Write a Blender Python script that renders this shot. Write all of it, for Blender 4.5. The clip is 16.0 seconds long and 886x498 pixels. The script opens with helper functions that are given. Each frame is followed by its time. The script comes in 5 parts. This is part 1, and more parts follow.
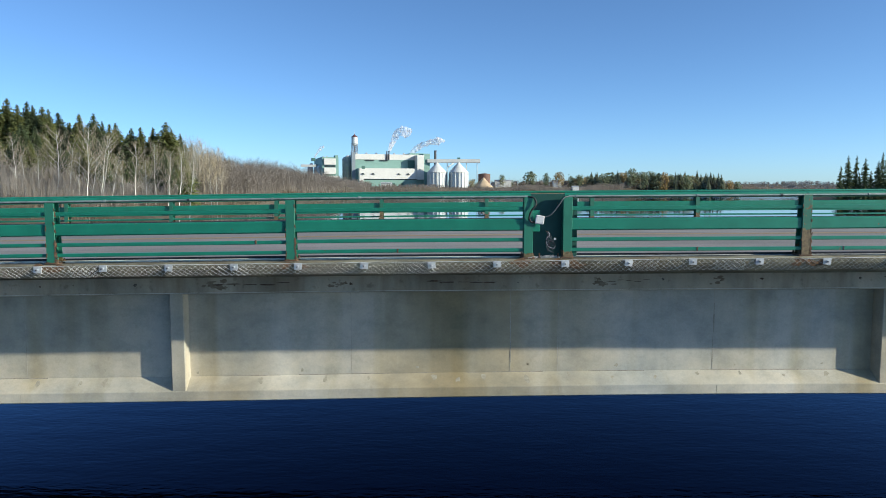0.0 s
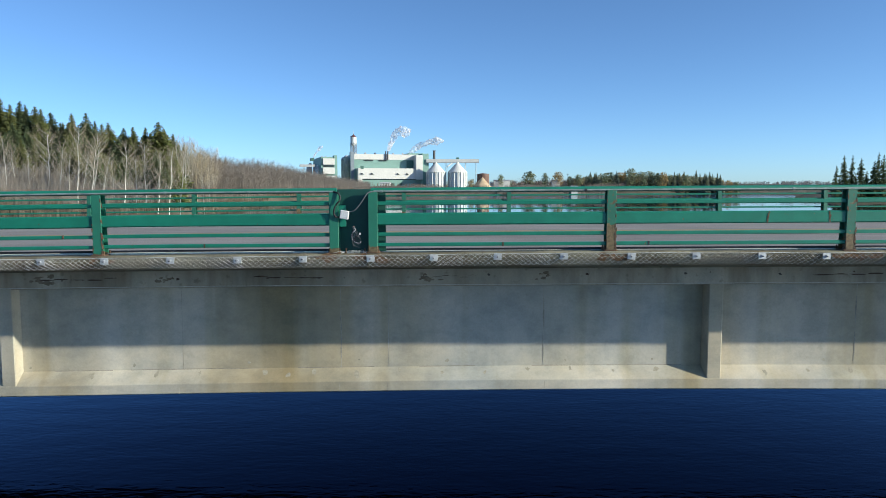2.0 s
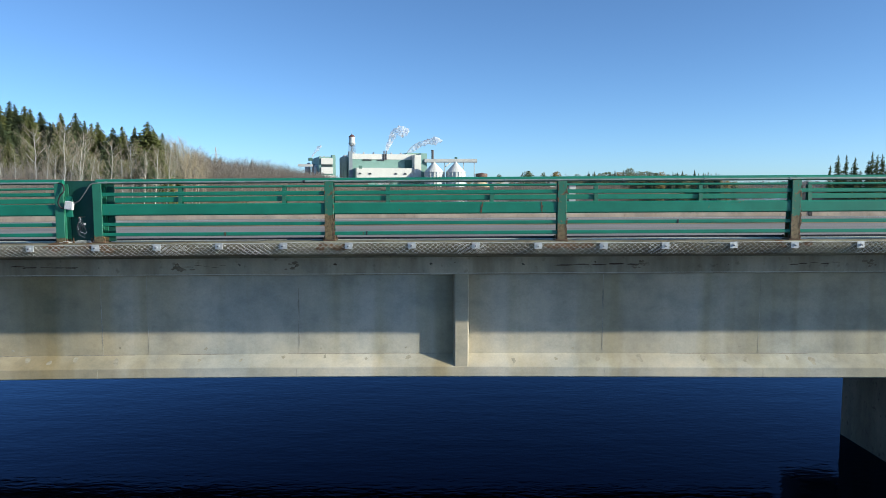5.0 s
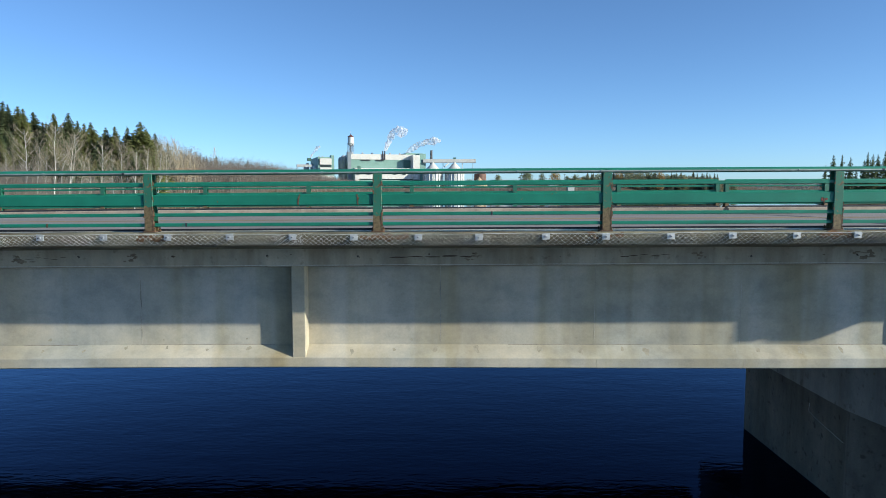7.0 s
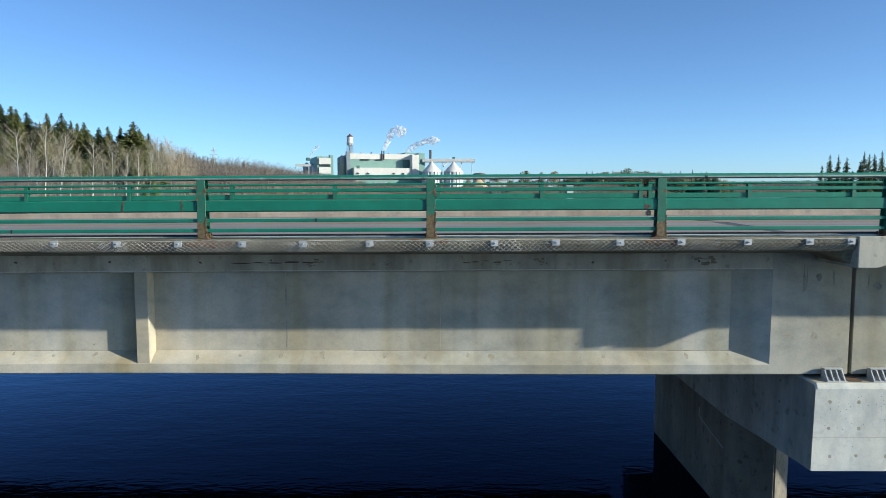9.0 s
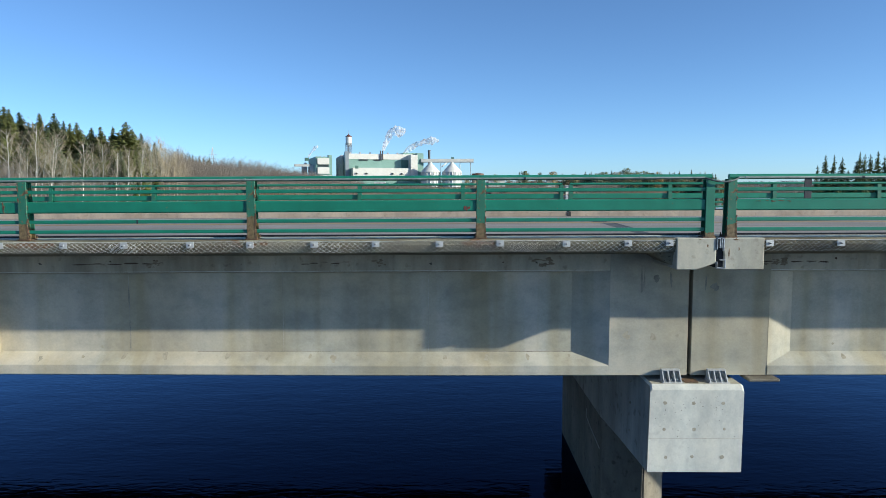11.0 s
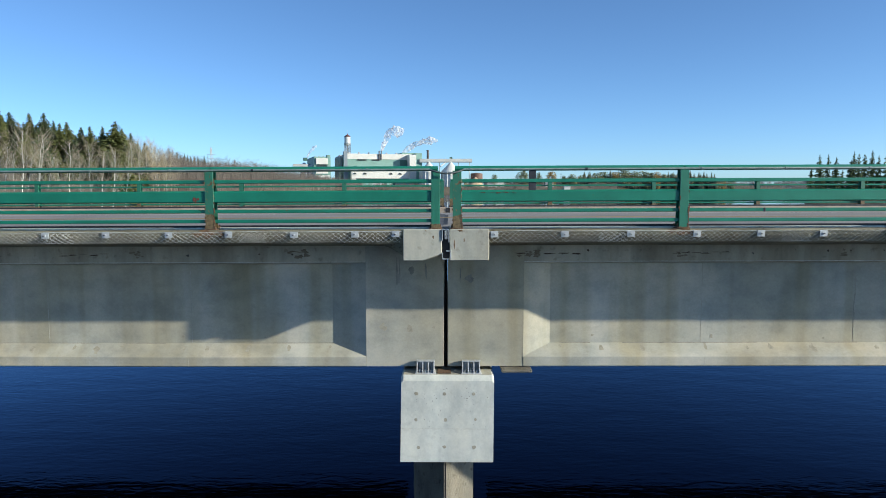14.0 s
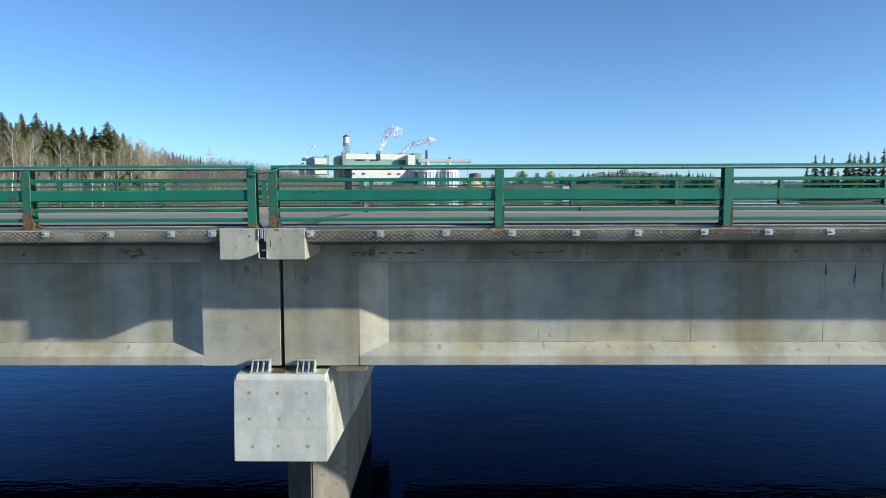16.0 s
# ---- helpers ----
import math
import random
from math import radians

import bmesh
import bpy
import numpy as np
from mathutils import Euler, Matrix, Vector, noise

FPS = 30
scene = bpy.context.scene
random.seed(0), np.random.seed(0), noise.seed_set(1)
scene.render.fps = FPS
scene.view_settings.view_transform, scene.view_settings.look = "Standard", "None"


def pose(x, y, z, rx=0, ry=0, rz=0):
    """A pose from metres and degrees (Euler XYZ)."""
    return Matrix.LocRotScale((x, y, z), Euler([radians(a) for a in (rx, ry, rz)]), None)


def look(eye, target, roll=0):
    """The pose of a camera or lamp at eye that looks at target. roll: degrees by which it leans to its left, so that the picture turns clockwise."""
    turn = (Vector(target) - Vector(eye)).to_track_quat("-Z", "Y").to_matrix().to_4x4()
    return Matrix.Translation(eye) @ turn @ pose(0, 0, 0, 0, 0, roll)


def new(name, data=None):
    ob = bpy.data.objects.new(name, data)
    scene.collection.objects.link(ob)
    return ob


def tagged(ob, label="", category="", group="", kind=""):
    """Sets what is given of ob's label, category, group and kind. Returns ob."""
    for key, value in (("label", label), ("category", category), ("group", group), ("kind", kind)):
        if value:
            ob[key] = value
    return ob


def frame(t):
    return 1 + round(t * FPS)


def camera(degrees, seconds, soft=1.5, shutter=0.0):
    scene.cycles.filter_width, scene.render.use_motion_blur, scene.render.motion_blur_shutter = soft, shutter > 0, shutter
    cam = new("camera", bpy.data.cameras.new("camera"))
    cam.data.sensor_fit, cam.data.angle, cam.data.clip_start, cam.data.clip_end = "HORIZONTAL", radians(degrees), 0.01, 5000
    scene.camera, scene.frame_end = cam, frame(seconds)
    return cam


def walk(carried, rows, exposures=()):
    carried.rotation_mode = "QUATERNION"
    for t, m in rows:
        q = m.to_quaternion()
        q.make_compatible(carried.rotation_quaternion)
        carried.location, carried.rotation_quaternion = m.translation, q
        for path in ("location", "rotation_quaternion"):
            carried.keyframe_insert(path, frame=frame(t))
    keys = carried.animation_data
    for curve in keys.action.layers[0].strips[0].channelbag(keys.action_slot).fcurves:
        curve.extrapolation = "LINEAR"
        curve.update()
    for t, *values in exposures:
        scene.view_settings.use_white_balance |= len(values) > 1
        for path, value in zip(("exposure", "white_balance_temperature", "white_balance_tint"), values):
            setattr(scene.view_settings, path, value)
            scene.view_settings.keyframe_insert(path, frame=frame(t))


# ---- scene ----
cam = camera(65.5, 16.0, soft=0.9)
# seconds, x, y, z, yaw, pitch
ROWS = [
    (0.0, 0.000, -8.670, 6.200, 0.16, -4.91),
    (0.5, 0.620, -8.681, 6.192, 0.19, -4.91),
    (1.0, 1.239, -8.681, 6.178, 0.21, -4.91),
    (1.5, 1.857, -8.686, 6.162, 0.20, -4.91),
    (2.0, 2.471, -8.690, 6.139, 0.22, -4.91),
    (2.5, 3.084, -8.700, 6.117, 0.25, -4.91),
    (3.0, 3.687, -8.719, 6.096, 0.27, -4.92),
    (3.5, 4.283, -8.760, 6.076, 0.29, -4.93),
    (6.0, 7.310, -9.016, 5.976, 0.33, -4.92),
    (6.5, 7.915, -9.043, 5.938, 0.35, -4.91),
    (7.0, 8.511, -9.065, 5.928, 0.35, -4.90),
    (7.5, 9.099, -9.070, 5.940, 0.37, -4.91),
    (8.0, 9.676, -9.064, 5.967, 0.39, -4.93),
    (8.5, 10.255, -9.056, 5.997, 0.40, -4.93),
    (9.0, 10.842, -9.040, 6.026, 0.42, -4.94),
    (11.5, 13.825, -9.051, 6.047, 0.48, -4.93),
    (12.0, 14.432, -9.065, 6.035, 0.51, -4.94),
    (12.5, 15.035, -9.083, 6.028, 0.53, -4.94),
    (13.0, 15.638, -9.096, 6.013, 0.53, -4.94),
    (13.5, 16.241, -9.105, 5.981, 0.55, -4.93),
    (14.0, 16.840, -9.114, 5.938, 0.57, -4.93),
    (14.5, 17.439, -9.116, 5.892, 0.57, -4.93),
    (15.0, 18.045, -9.116, 5.869, 0.59, -4.92),
    (15.5, 18.656, -9.112, 5.884, 0.61, -4.93),
    (16.0, 19.284, -9.099, 5.928, 0.61, -4.92),
]
walk(cam, [(t, pose(x, y, z, 90 + pitch, 0, yaw)) for t, x, y, z, yaw, pitch in ROWS], exposures=[(0.0, 0.63, 6500, 4), (16.0, 0.63, 6500, 4)])

# ---- world and sun ----
TO_SUN = Vector((2.82, -1.0, 1.135)).normalized()
world = bpy.data.worlds.new("world")
scene.world = world
world.use_nodes = True
wn = world.node_tree
sky = wn.nodes.new("ShaderNodeTexSky")
sky.sky_type, sky.sun_disc = "NISHITA", False
sky.sun_elevation, sky.sun_rotation = math.asin(TO_SUN.z), math.atan2(TO_SUN.x, TO_SUN.y)
sky.air_density, sky.dust_density, sky.ozone_density = 0.6, 0.4, 4.0
sat = wn.nodes.new("ShaderNodeMix")
sat.data_type, sat.blend_type = "RGBA", "MULTIPLY"
sat.inputs[0].default_value, sat.inputs[7].default_value = 1.0, (0.895, 1.0, 1.075, 1)
wn.links.new(sky.outputs[0], sat.inputs[6])
wn.links.new(sat.outputs[2], wn.nodes["Background"].inputs[0])
wn.nodes["Background"].inputs[1].default_value = 0.114
sun = new("sun", bpy.data.lights.new("sun", "SUN"))
sun.data.energy, sun.data.angle, sun.data.color = 4.0, radians(0.9), (1.0, 0.93, 0.82)
sun.matrix_world = look(TO_SUN * 60, (0, 0, 0))

WATER_Z = -0.18


# ---- materials ----
def material(name, rough=0.7, metal=0.0, spec=0.5):
    m = bpy.data.materials.new(name)
    m.use_nodes = True
    b = m.node_tree.nodes["Principled BSDF"]
    b.inputs["Roughness"].default_value, b.inputs["Metallic"].default_value = rough, metal
    b.inputs["Specular IOR Level"].default_value = spec
    return m, m.node_tree, b


def node(nt, kind, **vals):
    n = nt.nodes.new(kind)
    for k, v in vals.items():
        n.inputs[k.replace("_", " ")].default_value = v
    return n


def coords(nt, scale=(1, 1, 1), space="Object"):
    tc = nt.nodes.new("ShaderNodeTexCoord")
    mp = node(nt, "ShaderNodeMapping", Scale=scale)
    nt.links.new(tc.outputs[space], mp.inputs["Vector"])
    return mp.outputs[0]


def noise_at(nt, vec, scale, detail=4, rough=0.6):
    n = node(nt, "ShaderNodeTexNoise", Scale=scale, Detail=detail, Roughness=rough)
    nt.links.new(vec, n.inputs["Vector"])
    return n.outputs["Fac"]


def ramp(nt, fac, stops):
    r = nt.nodes.new("ShaderNodeValToRGB")
    e = r.color_ramp.elements
    while len(e) < len(stops):
        e.new(0.5)
    for el, (p, c) in zip(e, stops):
        el.position, el.color = p, (*c, 1) if len(c) == 3 else c
    nt.links.new(fac, r.inputs[0])
    return r.outputs[0]


def mixc(nt, fac, a, b, mode="MIX"):
    m = nt.nodes.new("ShaderNodeMix")
    m.data_type, m.blend_type = "RGBA", mode
    for sock, v in ((m.inputs[0], fac), (m.inputs[6], a), (m.inputs[7], b)):
        if isinstance(v, (int, float)):
            sock.default_value = v
        elif isinstance(v, tuple):
            sock.default_value = (*v, 1)
        else:
            nt.links.new(v, sock)
    return m.outputs[2]


def bump(nt, b, height, strength=0.3, dist=0.01):
    n = node(nt, "ShaderNodeBump", Strength=strength, Distance=dist)
    nt.links.new(height, n.inputs["Height"])
    nt.links.new(n.outputs[0], b.inputs["Normal"])


def concrete(name, light, dark, stain, streak=0.5, spots=0.0, space="Object", spot_scale=9, rough=0.13, soft=False):
    """Cast concrete: broad blotches, vertical run-off streaks, fine grain."""
    m, nt, b = material(name, 0.85, 0, 0.3)
    v = coords(nt, space=space)
    broad = ramp(nt, noise_at(nt, coords(nt, (1.0, 1.0, 0.45), space), 0.75, 6, 0.62), [(0.33, dark), (0.5, tuple(0.45 * a + 0.55 * c for a, c in zip(dark, light))), (0.68, light)])
    vs = coords(nt, (0.75, 1.0, 0.13) if soft else (1.0, 1.0, 0.09), space)
    run = ramp(nt, noise_at(nt, vs, 1.3, 3 if soft else 5, 0.5 if soft else 0.62), [(0.44, (0, 0, 0)), (0.74, (1, 1, 1))])
    k = node(nt, "ShaderNodeMath")
    k.operation = "MULTIPLY"
    k.inputs[1].default_value = streak
    nt.links.new(run, k.inputs[0])
    c = mixc(nt, k.outputs[0], broad, stain)
    if soft:
        zone = ramp(nt, noise_at(nt, coords(nt, (0.6, 1.0, 0.16), space), 0.9, 3, 0.5), [(0.46, (1.0, 1.0, 1.0)), (0.64, (0.84, 0.79, 0.68))])
        c = mixc(nt, 1.0, c, zone, "MULTIPLY")
        damp = ramp(nt, noise_at(nt, coords(nt, (0.45, 1.0, 0.9), space), 1.1, 2, 0.4), [(0.40, (0.83, 0.87, 0.90)), (0.6, (1.03, 1.02, 1.0))])
        c = mixc(nt, 1.0, c, damp, "MULTIPLY")
        band = ramp(nt, noise_at(nt, coords(nt, (2.3, 1.0, 0.10), space), 0.9, 3, 0.5), [(0.50, (1.0, 1.0, 1.0)), (0.68, (0.83, 0.79, 0.68))])
        c = mixc(nt, 1.0, c, band, "MULTIPLY")
    fine = ramp(nt, noise_at(nt, v, 35, 6, 0.7), [(0.3, (0.92, 0.92, 0.92)), (0.7, (1.05, 1.05, 1.05))])
    cloud = ramp(nt, noise_at(nt, coords(nt, (0.7, 1.0, 1.0) if soft else (1.0, 1.0, 0.6), space), 2.6, 6, 0.68), [(0.3, (0.76, 0.79, 0.82)), (0.52, (1.0, 1.0, 1.0)), (0.72, (1.14, 1.12, 1.08))])
    c = mixc(nt, 1.0, c, cloud, "MULTIPLY")
    c = mixc(nt, 1.0, c, fine, "MULTIPLY")
    if spots:
        sp = ramp(nt, noise_at(nt, v, spot_scale, 3, 0.5), [(0.60, (0, 0, 0)), (0.70, (1, 1, 1))])
        q = node(nt, "ShaderNodeMath")
        q.operation = "MULTIPLY"
        q.inputs[1].default_value = spots
        nt.links.new(sp, q.inputs[0])
        c = mixc(nt, q.outputs[0], c, (stain[0] * 0.5, stain[1] * 0.5, stain[2] * 0.5))
    nt.links.new(c, b.inputs["Base Color"])
    bump(nt, b, noise_at(nt, v, 60 if rough < 0.5 else 22, 6, 0.7), rough, 0.01 if rough < 0.5 else 0.03)
    return m


def painted(name, base, rust_low=0.0, rust_any=0.0, rough=0.45):
    """Green road paint over steel; rust eats it from the foot (in the part's own height) and in specks."""
    m, nt, b = material(name, rough, 0, 0.5)
    v = coords(nt)
    gv = coords(nt, (1, 1, 1))
    tone = ramp(nt, noise_at(nt, gv, 3, 4), [(0.3, tuple(x * 0.85 for x in base)), (0.7, tuple(x * 1.15 for x in base))])
    rustc = ramp(nt, noise_at(nt, v, 22, 6, 0.7), [(0.3, (0.055, 0.042, 0.022)), (0.48, (0.14, 0.10, 0.048)), (0.62, (0.23, 0.17, 0.085)), (0.78, (0.32, 0.14, 0.04))])
    specks = ramp(nt, noise_at(nt, v, 14, 5, 0.65), [(0.70 - rust_any, (0, 0, 0)), (0.73 - rust_any, (1, 1, 1))])
    c = mixc(nt, specks, tone, rustc)
    if rust_low:
        sep = nt.nodes.new("ShaderNodeSeparateXYZ")
        nt.links.new(coords(nt), sep.inputs[0])
        oi = nt.nodes.new("ShaderNodeObjectInfo")
        a = node(nt, "ShaderNodeMath")
        a.operation = "MULTIPLY_ADD"
        nt.links.new(oi.outputs["Random"], a.inputs[0])
        a.inputs[1].default_value, a.inputs[2].default_value = rust_low, 0.02
        n2 = node(nt, "ShaderNodeMath")
        n2.operation = "MULTIPLY_ADD"
        nt.links.new(noise_at(nt, v, 25, 4), n2.inputs[0])
        n2.inputs[1].default_value = 0.12
        nt.links.new(sep.outputs[2], n2.inputs[2])
        less = node(nt, "ShaderNodeMath")
        less.operation = "LESS_THAN"
        nt.links.new(n2.outputs[0], less.inputs[0])
        ad = node(nt, "ShaderNodeMath")
        ad.operation = "ADD"
        nt.links.new(a.outputs[0], ad.inputs[0])
        ad.inputs[1].default_value = 0.06
        nt.links.new(ad.outputs[0], less.inputs[1])
        c = mixc(nt, less.outputs[0], c, rustc)
    nt.links.new(c, b.inputs["Base Color"])
    bump(nt, b, noise_at(nt, v, 40, 4), 0.15, 0.004)
    return m


def plain(name, a, c2, scale=3.0, rough=0.7, metal=0.0, bumps=0.2):
    m, nt, b = material(name, rough, metal)
    v = coords(nt)
    c = ramp(nt, noise_at(nt, v, scale, 5), [(0.32, a), (0.7, c2)])
    fine = ramp(nt, noise_at(nt, v, scale * 9, 4), [(0.3, (0.88, 0.88, 0.88)), (0.7, (1.08, 1.08, 1.08))])
    nt.links.new(mixc(nt, 1.0, c, fine, "MULTIPLY"), b.inputs["Base Color"])
    if bumps:
        bump(nt, b, noise_at(nt, v, scale * 8, 5), bumps, 0.01)
    return m


def varied(name, stops, scale, rough=0.9, island=0.55, through_light=0.0):
    """Foliage and twigs: each clump takes its own tone from the row of colours."""
    m, nt, b = material(name, rough, 0, 0.15)
    g = nt.nodes.new("ShaderNodeNewGeometry")
    n = noise_at(nt, coords(nt), scale, 3)
    a = node(nt, "ShaderNodeMath")
    a.operation = "MULTIPLY_ADD"
    nt.links.new(g.outputs["Random Per Island"], a.inputs[0])
    a.inputs[1].default_value = island
    h = node(nt, "ShaderNodeMath")
    h.operation = "MULTIPLY_ADD"
    nt.links.new(n, h.inputs[0])
    h.inputs[1].default_value, h.inputs[2].default_value = (0.9, -0.22) if island > 0.3 else (2.2, -0.62)
    nt.links.new(h.outputs[0], a.inputs[2])
    c = ramp(nt, a.outputs[0], stops)
    nt.links.new(c, b.inputs["Base Color"])
    if through_light:
        t, mx = nt.nodes.new("ShaderNodeBsdfTranslucent"), nt.nodes.new("ShaderNodeMixShader")
        mx.inputs[0].default_value = through_light
        nt.links.new(c, t.inputs["Color"])
        nt.links.new(b.outputs[0], mx.inputs[1])
        nt.links.new(t.outputs[0], mx.inputs[2])
        nt.links.new(mx.outputs[0], nt.nodes["Material Output"].inputs["Surface"])
    return m


CONC_GIRDER = concrete("girder_concrete", (0.61, 0.574, 0.482), (0.445, 0.426, 0.360), (0.335, 0.285, 0.19), 0.65, 0.10, soft=True)
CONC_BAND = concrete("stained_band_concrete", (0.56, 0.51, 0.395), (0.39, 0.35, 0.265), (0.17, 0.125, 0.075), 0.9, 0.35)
# paler copy of the kerb concrete, the far kerb's sunlit tone in its colour
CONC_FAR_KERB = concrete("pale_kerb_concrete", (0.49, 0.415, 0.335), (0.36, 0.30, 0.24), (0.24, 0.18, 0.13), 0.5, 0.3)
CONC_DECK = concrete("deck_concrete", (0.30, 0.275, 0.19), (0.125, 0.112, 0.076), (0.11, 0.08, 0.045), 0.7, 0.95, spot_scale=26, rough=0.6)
CONC_BLOCK = concrete("block_concrete", (0.50, 0.485, 0.405), (0.38, 0.37, 0.305), (0.26, 0.22, 0.155), 0.6, 0.3)
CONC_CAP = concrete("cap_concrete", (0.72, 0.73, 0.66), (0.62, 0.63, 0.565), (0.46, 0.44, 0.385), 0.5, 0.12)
# shaft: real stains, plus a base darkened for the shade under the deck
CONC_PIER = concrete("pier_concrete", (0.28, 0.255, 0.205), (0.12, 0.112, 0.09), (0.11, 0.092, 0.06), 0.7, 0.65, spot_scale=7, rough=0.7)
# cap sides: mottled stains, with their shade put into a darker base
CONC_SIDE_SHADE = concrete("shaded_cap_side_concrete", (0.52, 0.53, 0.48), (0.36, 0.36, 0.32), (0.22, 0.20, 0.15), 0.7, 0.45, spot_scale=5, rough=0.3)
PATCH = plain("grout_patch", (0.28, 0.257, 0.195), (0.41, 0.385, 0.30), 18, 0.9)
LEDGE_DARK = plain("dark_ledge_line", (0.16, 0.14, 0.11), (0.36, 0.33, 0.27), 9, 0.9)
SEAM = plain("form_seam", (0.28, 0.25, 0.19), (0.52, 0.49, 0.41), 3, 0.9)
DAMP = plain("damp_concrete", (0.19, 0.18, 0.145), (0.31, 0.295, 0.24), 7, 0.85)
SMEAR = plain("brown_soaked_concrete", (0.15, 0.115, 0.075), (0.30, 0.25, 0.18), 12, 0.85)
# pale colour that stands in for light on the band's lower edge
ARRIS_GLINT = plain("painted_arris_light", (0.42, 0.40, 0.33), (0.70, 0.68, 0.59), 5, 0.85)
STAIN = plain("black_lichen_stain", (0.05, 0.046, 0.04), (0.16, 0.145, 0.115), 15, 0.9)
GREEN = painted("green_rail_paint", (0.013, 0.183, 0.115), 0.0, 0.015, 0.42)
GREEN_POST = painted("green_post_paint", (0.026, 0.175, 0.11), 0.07, 0.02, 0.45)
RUSTED_POST = painted("rusting_post_paint", (0.028, 0.155, 0.098), 0.36, 0.135, 0.5)
FAR_POST = painted("far_post_paint", (0.028, 0.155, 0.098), 0.34, 0.05, 0.5)
# rail green darkened to hold the shade on the recessed panel
GREEN_SHADED = painted("shaded_green_paint", (0.009, 0.075, 0.058), 0.0, 0.0, 0.55)
RUSTY = plain("rusty_steel", (0.055, 0.036, 0.024), (0.19, 0.108, 0.058), 22, 0.85)
CONDUIT = plain("weathered_conduit", (0.20, 0.25, 0.23), (0.36, 0.41, 0.38), 9, 0.5, 0.35, 0.05)
GREY_CABLE = plain("grey_cable_sheath", (0.07, 0.09, 0.09), (0.13, 0.15, 0.15), 12, 0.6, 0, 0)
GALV = plain("galvanised_steel", (0.42, 0.44, 0.45), (0.62, 0.64, 0.65), 14, 0.42, 0.6, 0.08)
GALV_DULL = plain("dull_galvanised_steel", (0.38, 0.40, 0.41), (0.58, 0.60, 0.60), 20, 0.6, 0.25, 0.1)
WIRE = plain("galvanised_wire", (0.50, 0.51, 0.48), (0.80, 0.80, 0.75), 9, 0.6, 0.1, 0)
RUBBER = plain("black_rubber", (0.012, 0.012, 0.013), (0.03, 0.03, 0.03), 10, 0.7)
NAVY = plain("dark_steel_and_edge_shade", (0.015, 0.018, 0.026), (0.04, 0.045, 0.055), 5, 0.7)
GREY_BOX = plain("grey_box_plastic", (0.55, 0.56, 0.55), (0.66, 0.67, 0.66), 8, 0.5, 0, 0.05)
SEAL_BEAD = plain("pale_joint_sealant", (0.66, 0.655, 0.60), (0.84, 0.83, 0.78), 7, 0.8)


# asphalt, water, ground
def asphalt():
    m, nt, b = material("asphalt", 0.9, 0, 0.3)
    v = coords(nt)
    broad = ramp(nt, noise_at(nt, v, 0.35, 5), [(0.3, (0.252, 0.236, 0.214)), (0.7, (0.340, 0.318, 0.288))])
    track = ramp(nt, noise_at(nt, coords(nt, (0.05, 2.2, 1)), 1.3, 4), [(0.45, (1, 1, 1)), (0.75, (0.72, 0.72, 0.72))])
    c = mixc(nt, 1.0, broad, track, "MULTIPLY")
    grit = ramp(nt, noise_at(nt, v, 90, 4, 0.8), [(0.3, (0.7, 0.7, 0.7)), (0.75, (1.25, 1.25, 1.25))])
    nt.links.new(mixc(nt, 1.0, c, grit, "MULTIPLY"), b.inputs["Base Color"])
    bump(nt, b, noise_at(nt, v, 120, 4), 0.4, 0.006)
    return m


def water_mat():
    m, nt, b = material("river_water", 0.02, 0, 0.0)
    b.inputs["Base Color"].default_value = (0.0006, 0.0022, 0.008, 1)
    a = noise_at(nt, coords(nt, (0.42, 1.0, 1)), 1.6, 3, 0.5)
    c = noise_at(nt, coords(nt, (0.8, 1.9, 1)), 4.2, 3, 0.5)
    s = node(nt, "ShaderNodeMath")
    s.operation = "MULTIPLY_ADD"
    nt.links.new(c, s.inputs[0])
    s.inputs[1].default_value = 0.45
    nt.links.new(a, s.inputs[2])
    # a light breeze ruffles the water round the bridge; further out it lies calm
    sep = nt.nodes.new("ShaderNodeSeparateXYZ")
    nt.links.new(coords(nt), sep.inputs[0])
    calm = nt.nodes.new("ShaderNodeMapRange")
    nt.links.new(sep.outputs[1], calm.inputs["Value"])
    for k, v in (("From Min", 14.0), ("From Max", 90.0), ("To Min", 1.0), ("To Max", 0.22)):
        calm.inputs[k].default_value = v
    h = node(nt, "ShaderNodeMath")
    h.operation = "MULTIPLY"
    nt.links.new(s.outputs[0], h.inputs[0])
    nt.links.new(calm.outputs[0], h.inputs[1])
    bump(nt, b, h.outputs[0], 1.0, 0.008)
    # dark water; its blue gloss tint, paling at grazing, imitates dim polarised reflection
    gl = nt.nodes.new("ShaderNodeBsdfGlossy")
    # a breath of wind on the open reach far upstream softens the mirror
    open_reach = nt.nodes.new("ShaderNodeMapRange")
    nt.links.new(sep.outputs[1], open_reach.inputs["Value"])
    for k, v in (("From Min", 360.0), ("From Max", 560.0), ("To Min", 0.02), ("To Max", 0.08)):
        open_reach.inputs[k].default_value = v
    nt.links.new(open_reach.outputs[0], gl.inputs["Roughness"])
    fr = node(nt, "ShaderNodeFresnel", IOR=1.36)
    mx = nt.nodes.new("ShaderNodeMixShader")
    wave = b.inputs["Normal"].links[0].from_socket
    for q in (gl, fr):
        nt.links.new(wave, q.inputs["Normal"])
    nt.links.new(ramp(nt, fr.outputs[0], [(0.095, (0.16, 0.22, 0.40)), (0.26, (0.43, 0.64, 0.91)), (0.5, (0.88, 0.94, 1.0))]), gl.inputs["Color"])
    nt.links.new(fr.outputs[0], mx.inputs[0])
    nt.links.new(b.outputs[0], mx.inputs[1])
    nt.links.new(gl.outputs[0], mx.inputs[2])
